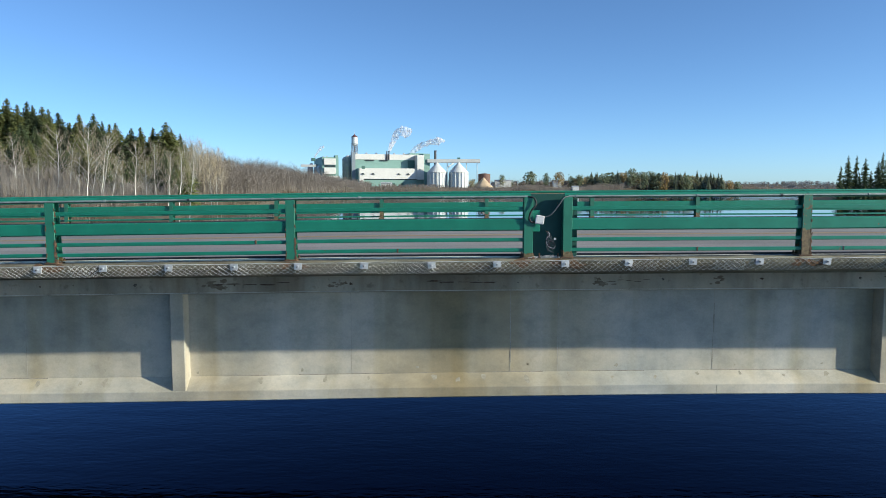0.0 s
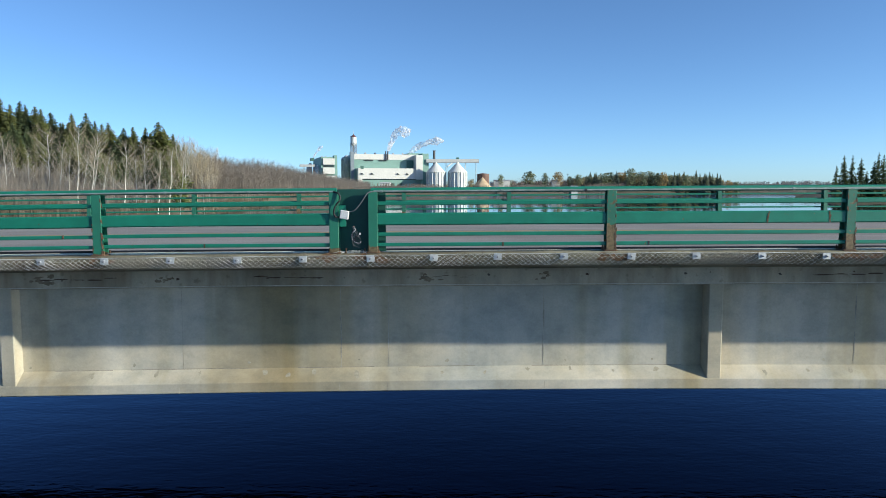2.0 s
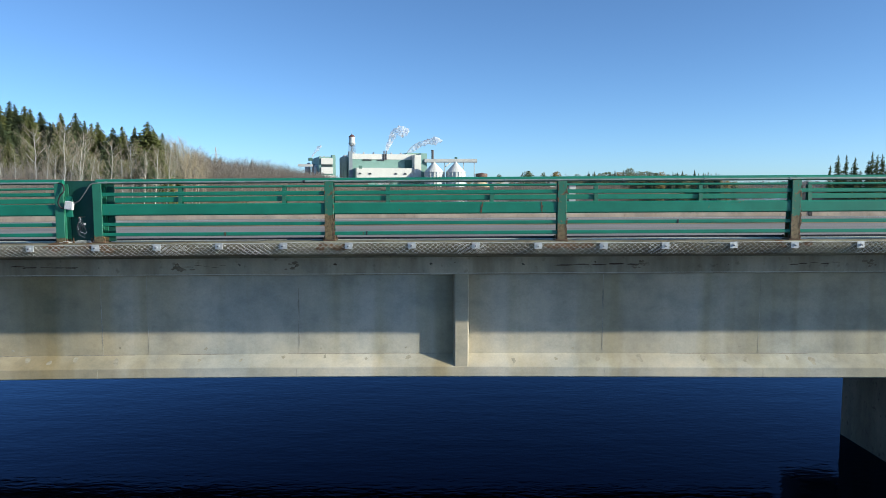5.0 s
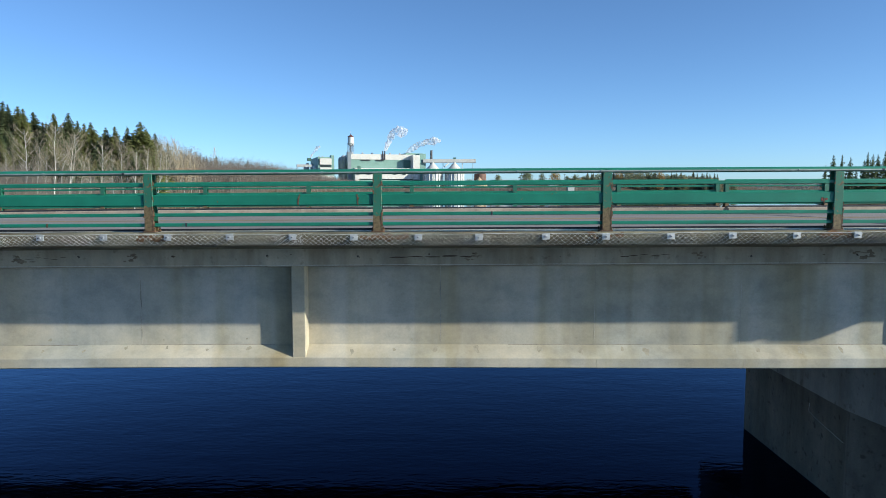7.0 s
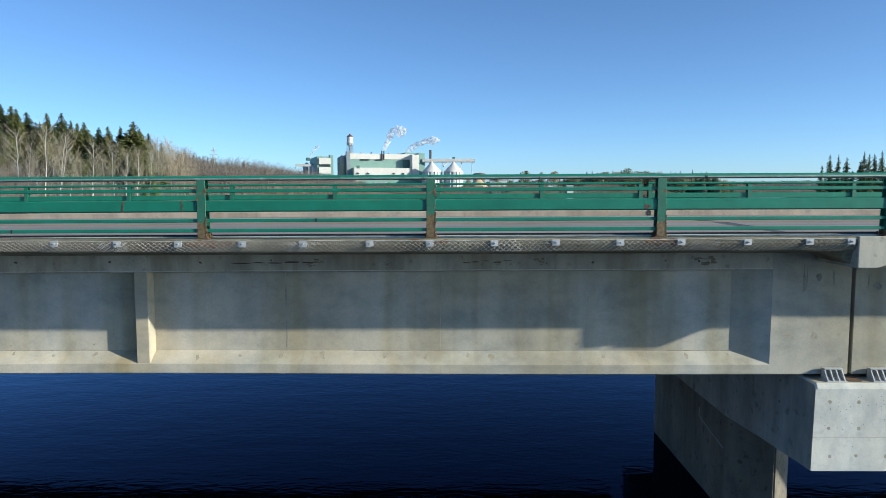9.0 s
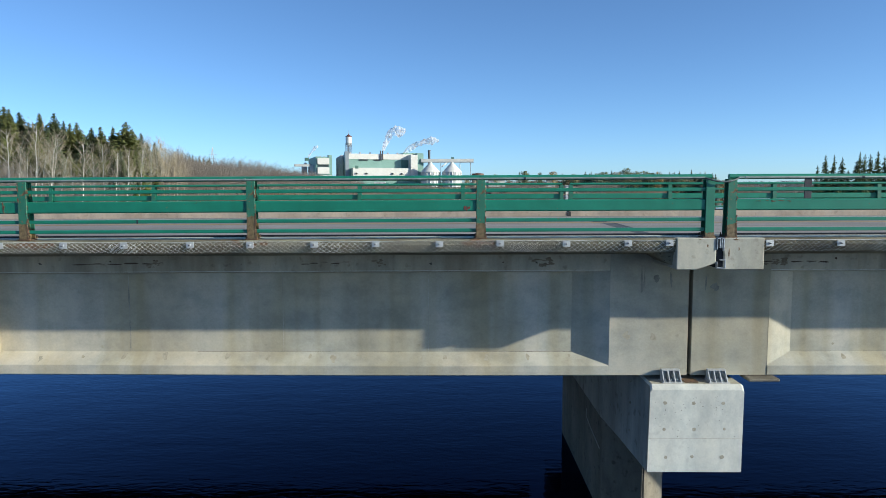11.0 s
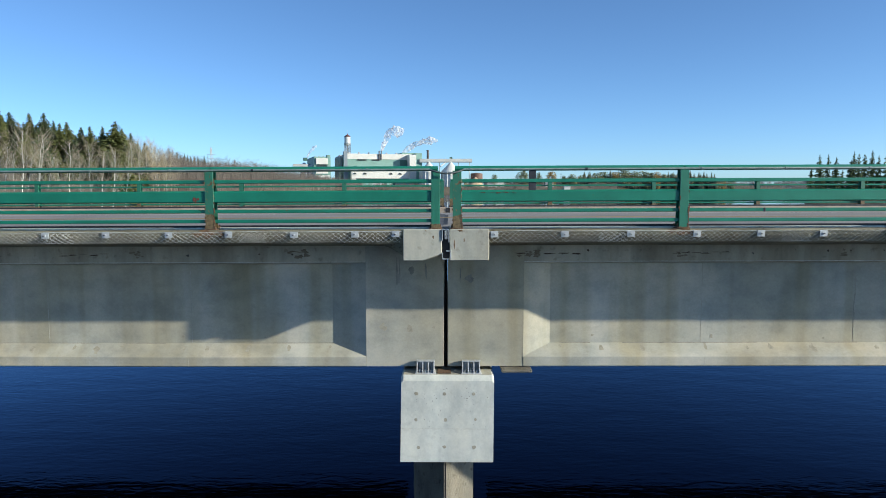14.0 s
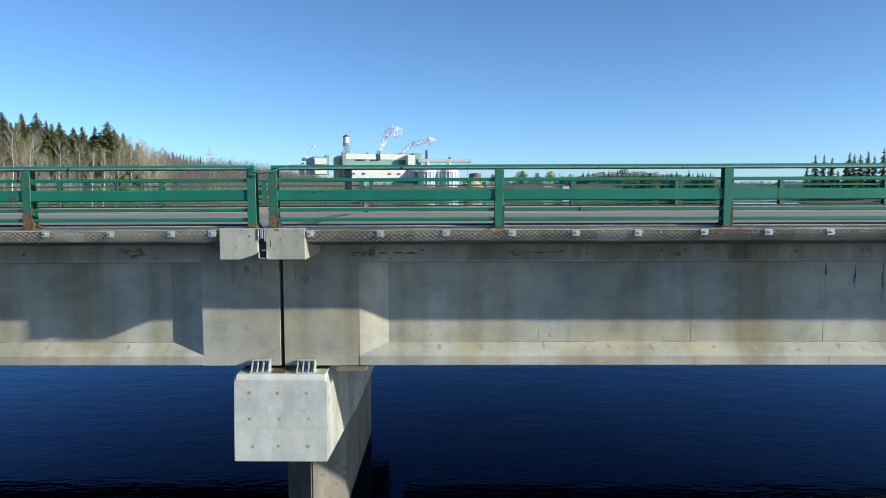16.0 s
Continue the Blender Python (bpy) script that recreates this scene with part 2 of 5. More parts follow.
    nt.links.new(mx.outputs[0], nt.nodes["Material Output"].inputs["Surface"])
    return m


def ground_mat():
    m, nt, b = material("dry_grass_ground", 0.95, 0, 0.1)
    v = coords(nt)
    c = ramp(nt, noise_at(nt, v, 0.035, 6, 0.65), [(0.3, (0.085, 0.08, 0.05)), (0.5, (0.155, 0.13, 0.092)), (0.7, (0.215, 0.18, 0.13))])
    f = ramp(nt, noise_at(nt, v, 0.6, 5, 0.7), [(0.3, (0.7, 0.7, 0.7)), (0.7, (1.15, 1.15, 1.15))])
    nt.links.new(mixc(nt, 1.0, c, f, "MULTIPLY"), b.inputs["Base Color"])
    bump(nt, b, noise_at(nt, v, 1.2, 5), 0.8, 0.3)
    return m


ASPHALT, WATER, GROUND = asphalt(), water_mat(), ground_mat()
LINE_YELLOW = plain("worn_yellow_line", (0.32, 0.24, 0.13), (0.42, 0.31, 0.16), 6, 0.8)
LINE_WHITE = plain("worn_white_line", (0.5, 0.5, 0.48), (0.68, 0.68, 0.66), 6, 0.8)
NEEDLES = varied("spruce_needles", [(0.1, (0.12, 0.14, 0.05)), (0.5, (0.19, 0.21, 0.08)), (0.9, (0.27, 0.28, 0.11))], 0.35, through_light=0.45)
NEEDLES_DARK = varied("dark_spruce_needles", [(0.1, (0.08, 0.11, 0.06)), (0.5, (0.125, 0.16, 0.08)), (0.9, (0.18, 0.21, 0.10))], 0.35, through_light=0.45)
BARK = plain("spruce_bark", (0.07, 0.05, 0.035), (0.15, 0.115, 0.085), 3, 0.95)
BIRCH = plain("birch_bark", (0.54, 0.52, 0.45), (0.78, 0.75, 0.67), 2, 0.85)
TWIGS = varied("bare_birch_twigs", [(0.1, (0.24, 0.20, 0.14)), (0.5, (0.36, 0.31, 0.225)), (0.9, (0.50, 0.445, 0.34))], 0.2)
BRUSH = varied("bare_alder_brush", [(0.1, (0.22, 0.19, 0.15)), (0.5, (0.32, 0.28, 0.23)), (0.9, (0.45, 0.405, 0.34))], 0.12)
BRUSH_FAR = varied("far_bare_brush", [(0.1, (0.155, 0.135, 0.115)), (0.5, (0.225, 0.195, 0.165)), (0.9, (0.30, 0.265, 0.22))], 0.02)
# green lightened and greyed: distance haze put into the leaf colour
GREEN_LEAF = varied("hazed_green_leaves", [(0.1, (0.22, 0.26, 0.16)), (0.5, (0.29, 0.325, 0.20)), (0.9, (0.38, 0.40, 0.245))], 0.1, through_light=0.45)
GOLD_LEAF = varied("far_golden_leaves", [(0.1, (0.36, 0.27, 0.12)), (0.5, (0.46, 0.35, 0.16)), (0.9, (0.55, 0.43, 0.22))], 0.1, through_light=0.45)
REEDS = varied("dry_reeds", [(0.1, (0.15, 0.12, 0.08)), (0.5, (0.22, 0.18, 0.125)), (0.9, (0.31, 0.26, 0.185))], 0.1)
LARCH = varied("yellow_larch_twigs", [(0.1, (0.36, 0.29, 0.17)), (0.5, (0.46, 0.38, 0.23)), (0.9, (0.56, 0.47, 0.31))], 0.3)
# far woods, ridge and far spruces: haze is mixed into these colours
WOODS = varied("hazed_mixed_woods", [(0.1, (0.25, 0.29, 0.18)), (0.35, (0.34, 0.36, 0.225)), (0.6, (0.46, 0.42, 0.28)), (0.8, (0.54, 0.45, 0.27)), (0.95, (0.64, 0.49, 0.23))], 0.012, island=0.25, through_light=0.5)
RIDGE_HAZE = varied("hazed_ridge_woods", [(0.1, (0.25, 0.265, 0.27)), (0.5, (0.30, 0.305, 0.30)), (0.9, (0.36, 0.35, 0.33))], 0.01, island=0.2, through_light=0.45)
NEEDLES_HAZE = varied("hazed_spruce_needles", [(0.1, (0.20, 0.235, 0.175)), (0.5, (0.26, 0.29, 0.205)), (0.9, (0.33, 0.36, 0.24))], 0.2, through_light=0.45)
CLAD_GREEN = plain("green_cladding", (0.185, 0.325, 0.275), (0.21, 0.355, 0.305), 0.15, 0.6, 0, 0)
# darker copy of the green cladding, with shade put into its colour
CLAD_SHADED = plain("shaded_green_cladding", (0.05, 0.13, 0.105), (0.07, 0.17, 0.135), 0.15, 0.6, 0, 0)
CLAD_WHITE = plain("white_cladding", (0.62, 0.615, 0.565), (0.68, 0.675, 0.62), 0.12, 0.6, 0, 0)
CLAD_GREY = plain("grey_cladding", (0.36, 0.37, 0.37), (0.46, 0.47, 0.46), 0.2, 0.6, 0, 0)
SLATE = plain("slate_blue_cladding", (0.20, 0.245, 0.28), (0.26, 0.30, 0.33), 0.2, 0.6, 0, 0)
SILO_WHITE = plain("silo_steel", (0.54, 0.57, 0.55), (0.66, 0.68, 0.65), 0.2, 0.5, 0.1, 0)
SILO_RIB = plain("silo_rib_steel", (0.50, 0.53, 0.51), (0.58, 0.60, 0.58), 0.2, 0.6, 0.1, 0)
ROOF_RED = plain("tower_roof_red", (0.10, 0.045, 0.042), (0.17, 0.075, 0.066), 0.3, 0.75, 0, 0)
TOWER_STEEL = plain("tower_leg_steel", (0.13, 0.15, 0.17), (0.22, 0.24, 0.26), 0.3, 0.6, 0, 0)
BROWN_STEEL = plain("brown_steel", (0.13, 0.075, 0.055), (0.22, 0.13, 0.10), 0.3, 0.75, 0, 0)
RED_PAINT = plain("red_paint", (0.30, 0.07, 0.055), (0.40, 0.11, 0.09), 0.3, 0.7, 0, 0)
CHIPS = plain("wood_chips", (0.42, 0.31, 0.19), (0.56, 0.43, 0.28), 0.4, 0.95, 0, 0.5)
# window bands and vents; also the strips painted as shadow
DARK_GLASS_SHADOW = plain("dark_glass_and_shadow", (0.02, 0.03, 0.03), (0.05, 0.06, 0.06), 0.3, 0.3, 0, 0)


def steam_mat():
    m, nt, b = material("steam", 1.0, 0, 0.0)
    nodes, links = nt.nodes, nt.links
    d, t, s, v = (nodes.new("ShaderNodeBsdf" + k) for k in ("Diffuse", "Translucent", "Transparent", "Diffuse"))
    for q in (d, t):
        q.inputs["Color"].default_value = (1, 1, 1, 1)
    half, veil = nodes.new("ShaderNodeMixShader"), nodes.new("ShaderNodeMixShader")
    links.new(d.outputs[0], half.inputs[1])
    links.new(t.outputs[0], half.inputs[2])
    f = ramp(nt, noise_at(nt, coords(nt), 0.13, 4, 0.6), [(0.33, (0.06, 0.06, 0.06)), (0.62, (0.72, 0.72, 0.72))])
    links.new(f, veil.inputs[0])
    links.new(s.outputs[0], veil.inputs[1])
    links.new(half.outputs[0], veil.inputs[2])
    links.new(veil.outputs[0], nodes["Material Output"].inputs["Surface"])
    return m


STEAM = steam_mat()
RED_MARK = plain("red_spray_paint", (0.13, 0.035, 0.024), (0.22, 0.062, 0.042), 30, 0.7)
RUST_RUN = plain("rust_run", (0.09, 0.055, 0.03), (0.25, 0.14, 0.065), 20, 0.9)
RUST_STAIN = plain("brown_rust_stain", (0.05, 0.035, 0.025), (0.15, 0.10, 0.06), 15, 0.9)


# ---- mesh helpers ----
def rise(x):
    """Height of the bridge's gentle vertical curve at x; left of -1 it fits the camera's view."""
    return 0.0058 * (x - 8) - 0.00009 * (x - 8) ** 2 - 0.0055 * max(0.0, -1.0 - x)


def swell(x):
    """Raises the kerb a little round x = 4.2 to fit the camera's view."""
    return 0.020 * math.exp(-((x - 4.2) / 2.8) ** 2)


def swollen(bm):
    for v in bm.verts:
        v.co.z += swell(v.co.x)
    return bm


def follow(bm):
    for v in bm.verts:
        v.co.z += rise(v.co.x)
    return bm


def camber(bm):
    """Bends the left span's bottom flange up more than its deck, to fit the camera's view."""
    for v in bm.verts:
        if v.co.z < 3.7:
            t = min(1.0, abs(v.co.x - 4.5) / 9.5)
            v.co.z += 0.05 * (0.5 + 0.5 * math.cos(math.pi * t)) * (1.0 - 0.25 * min(1.0, max(0.0, (v.co.z - 3.41) / 0.165)))
    return bm


def mesh_of(name, bm, mat, smooth=False):
    me = bpy.data.meshes.new(name)
    bmesh.ops.recalc_face_normals(bm, faces=bm.faces)
    bm.to_mesh(me)
    bm.free()
    for m in mat if isinstance(mat, (list, tuple)) else [mat]:
        me.materials.append(m)
    if smooth:
        me.polygons.foreach_set("use_smooth", [True] * len(me.polygons))
    return me


def part(name, bm, mat, parent, label="", smooth=False, at=None):
    me = bm if isinstance(bm, bpy.types.Mesh) else mesh_of(name, bm, mat, smooth)
    ob = new(name, me)
    ob.parent = parent
    if at is not None:
        ob.matrix_basis = at if isinstance(at, Matrix) else Matrix.Translation(at)
    if label:
        ob["label"] = label
    return ob


def thing(name, label, category, group="", kind="", at=(0, 0, 0)):
    ob = new(name)
    ob.empty_display_size = 0.2
    ob.location = at
    return tagged(ob, label, category, group, kind)


def single(name, bm, mat, label, category, group="", kind="", smooth=False):
    return tagged(new(name, mesh_of(name, bm, mat, smooth)), label, category, group, kind)


def box(bm, x0, x1, y0, y1, z0, z1, bevel=0.0, mat=0):
    vs = [bm.verts.new((x, y, z)) for x in (x0, x1) for y in (y0, y1) for z in (z0, z1)]
    fs = [bm.faces.new([vs[i] for i in f]) for f in ((0, 1, 3, 2), (4, 6, 7, 5), (0, 4, 5, 1), (2, 3, 7, 6), (0, 2, 6, 4), (1, 5, 7, 3))]
    for f in fs:
        f.material_index = mat
    if bevel:
        es = list({e for f in fs for e in f.edges})
        bmesh.ops.bevel(bm, geom=es, offset=bevel, segments=1, affect="EDGES")
    return bm


def sweep(bm, profile, xs, mat=0):
    """A (y, z) outline drawn along x."""
    rings = [[bm.verts.new((x, y, z)) for y, z in profile] for x in xs]
    n = len(profile)
    for a, b in zip(rings, rings[1:]):
        for i in range(n):
            bm.faces.new((a[i], a[(i + 1) % n], b[(i + 1) % n], b[i])).material_index = mat
    bm.faces.new(rings[0][::-1])
    bm.faces.new(rings[-1])
    return bm


def hull(bm, outline, z0, z1, top=None):
    """A plan outline drawn upwards; top may give another outline at z1."""
    a = [bm.verts.new((x, y, z0)) for x, y in outline]
    b = [bm.verts.new((x, y, z1)) for x, y in (top or outline)]
    n = len(a)
    for i in range(n):
        bm.faces.new((a[i], a[(i + 1) % n], b[(i + 1) % n], b[i]))
    bm.faces.new(a[::-1])
    bm.faces.new(b)
    return bm


def tube(bm, pts, r, sides=8, r1=None, caps=True):
    pts = [Vector(p) for p in pts]
    rings = []
    for i, p in enumerate(pts):
        d = (pts[min(i + 1, len(pts) - 1)] - pts[max(i - 1, 0)]).normalized()
        u = d.cross(Vector((0, 0, 1)) if abs(d.z) < 0.9 else Vector((1, 0, 0))).normalized()
        w = d.cross(u)
        rr = r if r1 is None else r + (r1 - r) * i / (len(pts) - 1)
        rings.append([bm.verts.new(p + (u * math.cos(2 * math.pi * k / sides) + w * math.sin(2 * math.pi * k / sides)) * rr) for k in range(sides)])
    for a, b in zip(rings, rings[1:]):
        for k in range(sides):
            bm.faces.new((a[k], a[(k + 1) % sides], b[(k + 1) % sides], b[k]))
    if caps:
        # end discs with corners of their own keep the shading along the tube clean
        bm.faces.new([bm.verts.new(v.co) for v in rings[0]][::-1])
        bm.faces.new([bm.verts.new(v.co) for v in rings[-1]])
    return bm


def lathe(bm, x, y, profile, sides=24):
    """(radius, z) outline turned about the upright axis at x, y."""
    rings = [[bm.verts.new((x + r * math.cos(2 * math.pi * k / sides), y + r * math.sin(2 * math.pi * k / sides), z)) for k in range(sides)] for r, z in profile]
    for a, b in zip(rings, rings[1:]):
        for k in range(sides):
            bm.faces.new((a[k], a[(k + 1) % sides], b[(k + 1) % sides], b[k]))
    bm.faces.new(rings[0][::-1])
    bm.faces.new(rings[-1])
    return bm


def span(a, b, step=1.5):
    n = max(1, round((b - a) / step))
    return [a + (b - a) * i / n for i in range(n + 1)]


B = bmesh.new
rnd = random.Random(7)

# ---- bridge: two spans that meet over the pier ----
X0, X1, JL, JR = -17.0, 37.0, 16.752, 16.808     # ends, and the joint between the spans
MID_Y = 5.915


def mirrored(bm):
    for v in bm.verts:
        v.co.y = 2 * MID_Y - v.co.y
    return bm


def girder(xa, xb, end_left, end_right, stiffeners, far=False):
    # far girders get unseen extra depth, added to darken the water's reflection
    foot = 0.8 if far else 0.0
    g = thing("bridge_girder", "weathered grey precast concrete bridge girder with recessed web panels", "girder", "bridge girders")
    turn = mirrored if far else (lambda q: q)
    # web and flanges; the solid ends are parts of their own
    wa = xa + (1.13 if end_left else 0)
    wb = xb - (1.16 if end_right else 0)
    prof = [(1.0, 5.12), (1.0, 4.83), (1.012, 4.815), (1.19, 4.79), (1.19, 3.575), (1.0, 3.41), (0.995, 3.40), (0.995, 3.27 - foot), (1.01, 3.255 - foot), (1.75, 3.255 - foot), (1.75, 5.12)]
    bm = sweep(B(), prof, span(wa, wb))
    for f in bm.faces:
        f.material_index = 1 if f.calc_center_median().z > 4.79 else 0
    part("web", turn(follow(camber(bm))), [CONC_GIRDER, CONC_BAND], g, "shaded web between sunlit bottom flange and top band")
    for on, x_out, x_in in ((end_left, xa, wa), (end_right, xb, wb)):
        if on:
            s = 1 if x_in > x_out else -1
            bm = hull(B(), [(x_out, 1.003), (x_in, 1.003), (x_in, 1.74), (x_out, 1.74)], 3.262, 5.118)
            bmesh.ops.bevel(bm, geom=[e for e in bm.edges if abs(e.verts[0].co.z - e.verts[1].co.z) > 1], offset=0.004, segments=1, affect="EDGES")
            part("end_block", turn(follow(camber(bm))), CONC_GIRDER, g)
            # splayed return from the solid end to the web
            bm = B()
            w = 0.42 if s > 0 else 0.53
            v = [bm.verts.new(p) for p in ((x_in - s * 0.004, 1.001, 3.40), (x_in - s * 0.004, 1.001, 4.822), (x_in + s * w, 1.192, 4.793), (x_in + s * w, 1.192, 3.575), (x_in - s * 0.004, 1.30, 3.40), (x_in - s * 0.004, 1.30, 4.822))]
            for f in ((0, 1, 2, 3), (1, 5, 2), (0, 3, 4), (0, 4, 5, 1), (3, 2, 5, 4)):
                bm.faces.new([v[i] for i in f])
            part("splayed_return", turn(follow(camber(bm))), CONC_GIRDER, g)
    for x in stiffeners:
        slim = 0.03 if -5 < x < 0 else 0.0
        bm = hull(B(), [(x - 0.12 - slim, 1.21), (x - 0.095 - slim, 1.0), (x + 0.105 - slim, 1.0), (x + 0.118 - 1.4 * slim, 1.21)], 3.408, 4.826)
        bmesh.ops.bevel(bm, geom=[e for e in bm.edges if abs(e.verts[0].co.z - e.verts[1].co.z) > 1 and e.verts[0].co.y < 1.1], offset=0.01, segments=1, affect="EDGES")
        part("stiffener", turn(follow(camber(bm))), CONC_GIRDER, g, "upright rib with chamfered sides")
    return g


def dab(bm, x, z, r, y, squash=1.0, rag=0.35):
    """A flat, ragged-edged dab a millimetre or two proud of an upright face."""
    n = 10
    proud = rnd.uniform(0.0010, 0.0026)
    ring = [(r * (1 + rag * (rnd.random() - 0.6)), 2 * math.pi * k / n) for k in range(n)]
    lo = [bm.verts.new((x + q * math.cos(a), y(z + q * squash * math.sin(a)) + 0.002, z + q * squash * math.sin(a))) for q, a in ring]
    hi = [bm.verts.new((x + q * 0.97 * math.cos(a), y(z + q * 0.97 * squash * math.sin(a)) - proud, z + q * 0.97 * squash * math.sin(a))) for q, a in ring]
    bm.faces.new(hi)
    for k in range(n):
        bm.faces.new((lo[k], lo[(k + 1) % n], hi[(k + 1) % n], hi[k]))
    return bm


def girder_y(z):
    if z > 4.83 or z < 3.40:
        return 1.0
    return 1.19 if z > 3.575 else 1.0 + 0.19 * (z - 3.41) / 0.165


left_girder = girder(X0, JL, False, True, (-13.9, -3.79, 6.305))
right_girder = girder(JR, X1, True, False, (27.4,))
girder(X0, JL, False, True, (-13.9, -3.79, 6.305), True)
girder(JR, X1, True, False, (27.4,), True)

for g, xa, xb in ((left_girder, -12.0, 15.3), (right_girder, 18.5, 33.0)):
    # grout patches of the old form ties along the flange, and on the web's foot
    x = xa
    while x < xb:
        if min(abs(x - s) for s in (-3.79, 6.305, 27.4)) > 0.4:
            r, q = rnd.uniform(0.022, 0.05), rnd.uniform(0.6, 1.2)
            part("grout_patch", follow(camber(dab(B(), x, min(3.50 + rnd.uniform(-0.02, 0.04), 3.566 - r * q), r, girder_y, q, 0.8))), PATCH, g)
        x += rnd.choice((0.36, 0.62, 0.62, 0.95))
    x = xa + 0.5
    while x < xb:
        part("grout_patch", follow(camber(dab(B(), x, 3.64 + rnd.uniform(-0.01, 0.06), rnd.uniform(0.012, 0.028), girder_y, 1.0, 0.7))), PATCH, g)
        x += rnd.uniform(1.2, 2.6)
    # thin dark line, broken here and there, along the foot of the web
    x = xa
    while x < xb:
        l = rnd.uniform(0.4, 2.2)
        if min(abs(q - s) for q in (x, x + l) for s in (-3.79, 6.305, 27.4)) > 0.3 and not any(x < s < x + l for s in (-3.79, 6.305, 27.4)) and x + l < xb:
            h = rnd.uniform(0.0015, 0.004)
            part("ledge_line", follow(camber(sweep(B(), [(1.1862, 3.573), (1.194, 3.573), (1.194, 3.578 + h), (1.1872, 3.577 + h)], span(x, x + l, 0.4)))), LEDGE_DARK, g)
        x += l + rnd.uniform(0.1, 1.2)
    # rust holes and drip marks under the deck
    x = xa
    while x < xb:
        part("rust_hole", follow(dab(B(), x, 4.97 + rnd.uniform(-0.04, 0.03), rnd.uniform(0.010, 0.026), girder_y, 0.75, 0.9)), RUST_STAIN if rnd.random() < 0.6 else STAIN, g)
        x += rnd.uniform(0.25, 1.5)
for x, z, r in ((15.85, 3.86, 0.05), (16.24, 3.83, 0.055), (16.60, 3.86, 0.03)):
    part("grout_patch", follow(camber(dab(B(), x, z, r, lambda q: 1.003, 1.2, 1.1))), PATCH, left_girder)
# old run-off streaks and a damp patch on the solid ends
for g, x, z, r, q in ((left_girder, 16.05, 4.63, 0.016, 14.0), (left_girder, 16.09, 4.70, 0.010, 14.0), (left_girder, 16.48, 4.70, 0.020, 6.5), (left_girder, 16.27, 4.72, 0.05, 1.6), (right_girder, 17.13, 4.58, 0.065, 1.1), (right_girder, 17.0, 4.66, 0.012, 12.0)):
    bm = B()
    for k in range(4):
        dab(bm, x + rnd.uniform(-0.012, 0.012), z + rnd.uniform(-0.05, 0.05) * q * 0.15, r * rnd.uniform(0.5, 1.0), lambda w: 1.003, q * rnd.uniform(0.7, 1.1), 0.9)
    part("damp_stain", follow(camber(bm)), DAMP, g, "dark damp stain")
# long dark cracks with rust under the deck edge
for g, x, l in ((left_girder, -2.75, 0.9), (left_girder, 0.25, 0.8), (left_girder, 2.6, 0.5), (left_girder, 8.3, 1.0), (left_girder, 11.4, 0.6), (right_girder, 18.3, 0.8), (right_girder, 20.6, 0.6)):
    bm = B()
    for k in range(5):
        xx = x + l * (k / 4 - 0.5)
        dab(bm, xx, 4.955 + rnd.uniform(-0.015, 0.015), l * 0.13, girder_y, rnd.uniform(0.04, 0.11), 0.7)
    part("crack_stain", follow(bm), RUST_STAIN, g, "dark rust-stained crack")
# brown smears that soak out of the deck joint
for x, l in ((-3.2, 0.2), (-1.5, 0.12), (2.2, 0.17), (3.87, 0.10), (8.9, 0.12), (12.2, 0.10), (14.6, 0.2), (18.05, 0.15), (20.2, 0.12), (22.6, 0.10)):
    bm = B()
    for k in range(9):
        dab(bm, x + rnd.gauss(0, 0.5) * l, 4.95 + rnd.uniform(-0.05, 0.05), l * rnd.uniform(0.15, 0.4), girder_y, rnd.uniform(0.2, 0.6), 0.9)
    part("brown_smear", follow(bm), SMEAR, left_girder if x < 16.7 else right_girder, "brown soaked-out smear")
# pale strip along the foot of the top band, painted as caught light
for g, xa, xb in ((left_girder, X0, JL - 1.16), (right_girder, JR + 1.13, X1)):
    part("arris", follow(sweep(B(), [(0.9975, 4.829), (1.002, 4.829), (1.002, 4.838), (0.9975, 4.838)], span(xa, xb, 1.5))), ARRIS_GLINT, g, "pale strip painted as light on the band's edge")
# upright formwork seams on the web
for g, xs in ((left_girder, (-8.6, -6.1, -1.36, 0.95, 1.64, 3.89, 8.41, 10.73, 12.92)), (right_girder, (20.63, 22.92, 24.9, 29.7))):
    for x in xs:
        part("formwork_seam", follow(camber(box(B(), x - 0.0026, x + 0.0026, 1.1875, 1.2, 3.58, 4.785))), SEAM, g)
        part("formwork_seam", follow(camber(box(B(), x - 0.0018, x + 0.0018, 0.9925, 1.02, 3.262, 3.39))), SEAM, g)
# seams that have leaked and darkened
for x in (0.95, 3.89, 8.41, 22.92):
    bm = B()
    for k in range(7):
        dab(bm, x + rnd.uniform(-0.004, 0.004), rnd.uniform(3.68, 4.6), rnd.uniform(0.006, 0.011), girder_y, rnd.uniform(9, 16), 0.8)
    part("seam_stain", follow(camber(bm)), DAMP, left_girder if x < 16 else right_girder, "dark stain along a formwork seam")
for x, l in ((24.90, 0.10), (25.33, 0.30), (25.75, 0.46), (26.3, 0.3)):
    bm = B()
    for k in range(6):
        dab(bm, x + rnd.uniform(-0.010, 0.010), 4.72 - l * k / 5, 0.008 * (1.5 if k in (2, 3) else 0.7), girder_y, 6.5, 0.7)
    part("lichen_streak", follow(bm), STAIN, right_girder, "dark run-off streak")
part("concrete_strip", follow(box(B(), 17.60, 18.05, 0.82, 1.2, 3.208, 3.25, 0.008)), CONC_PIER, right_girder, "thin leftover concrete ledge")

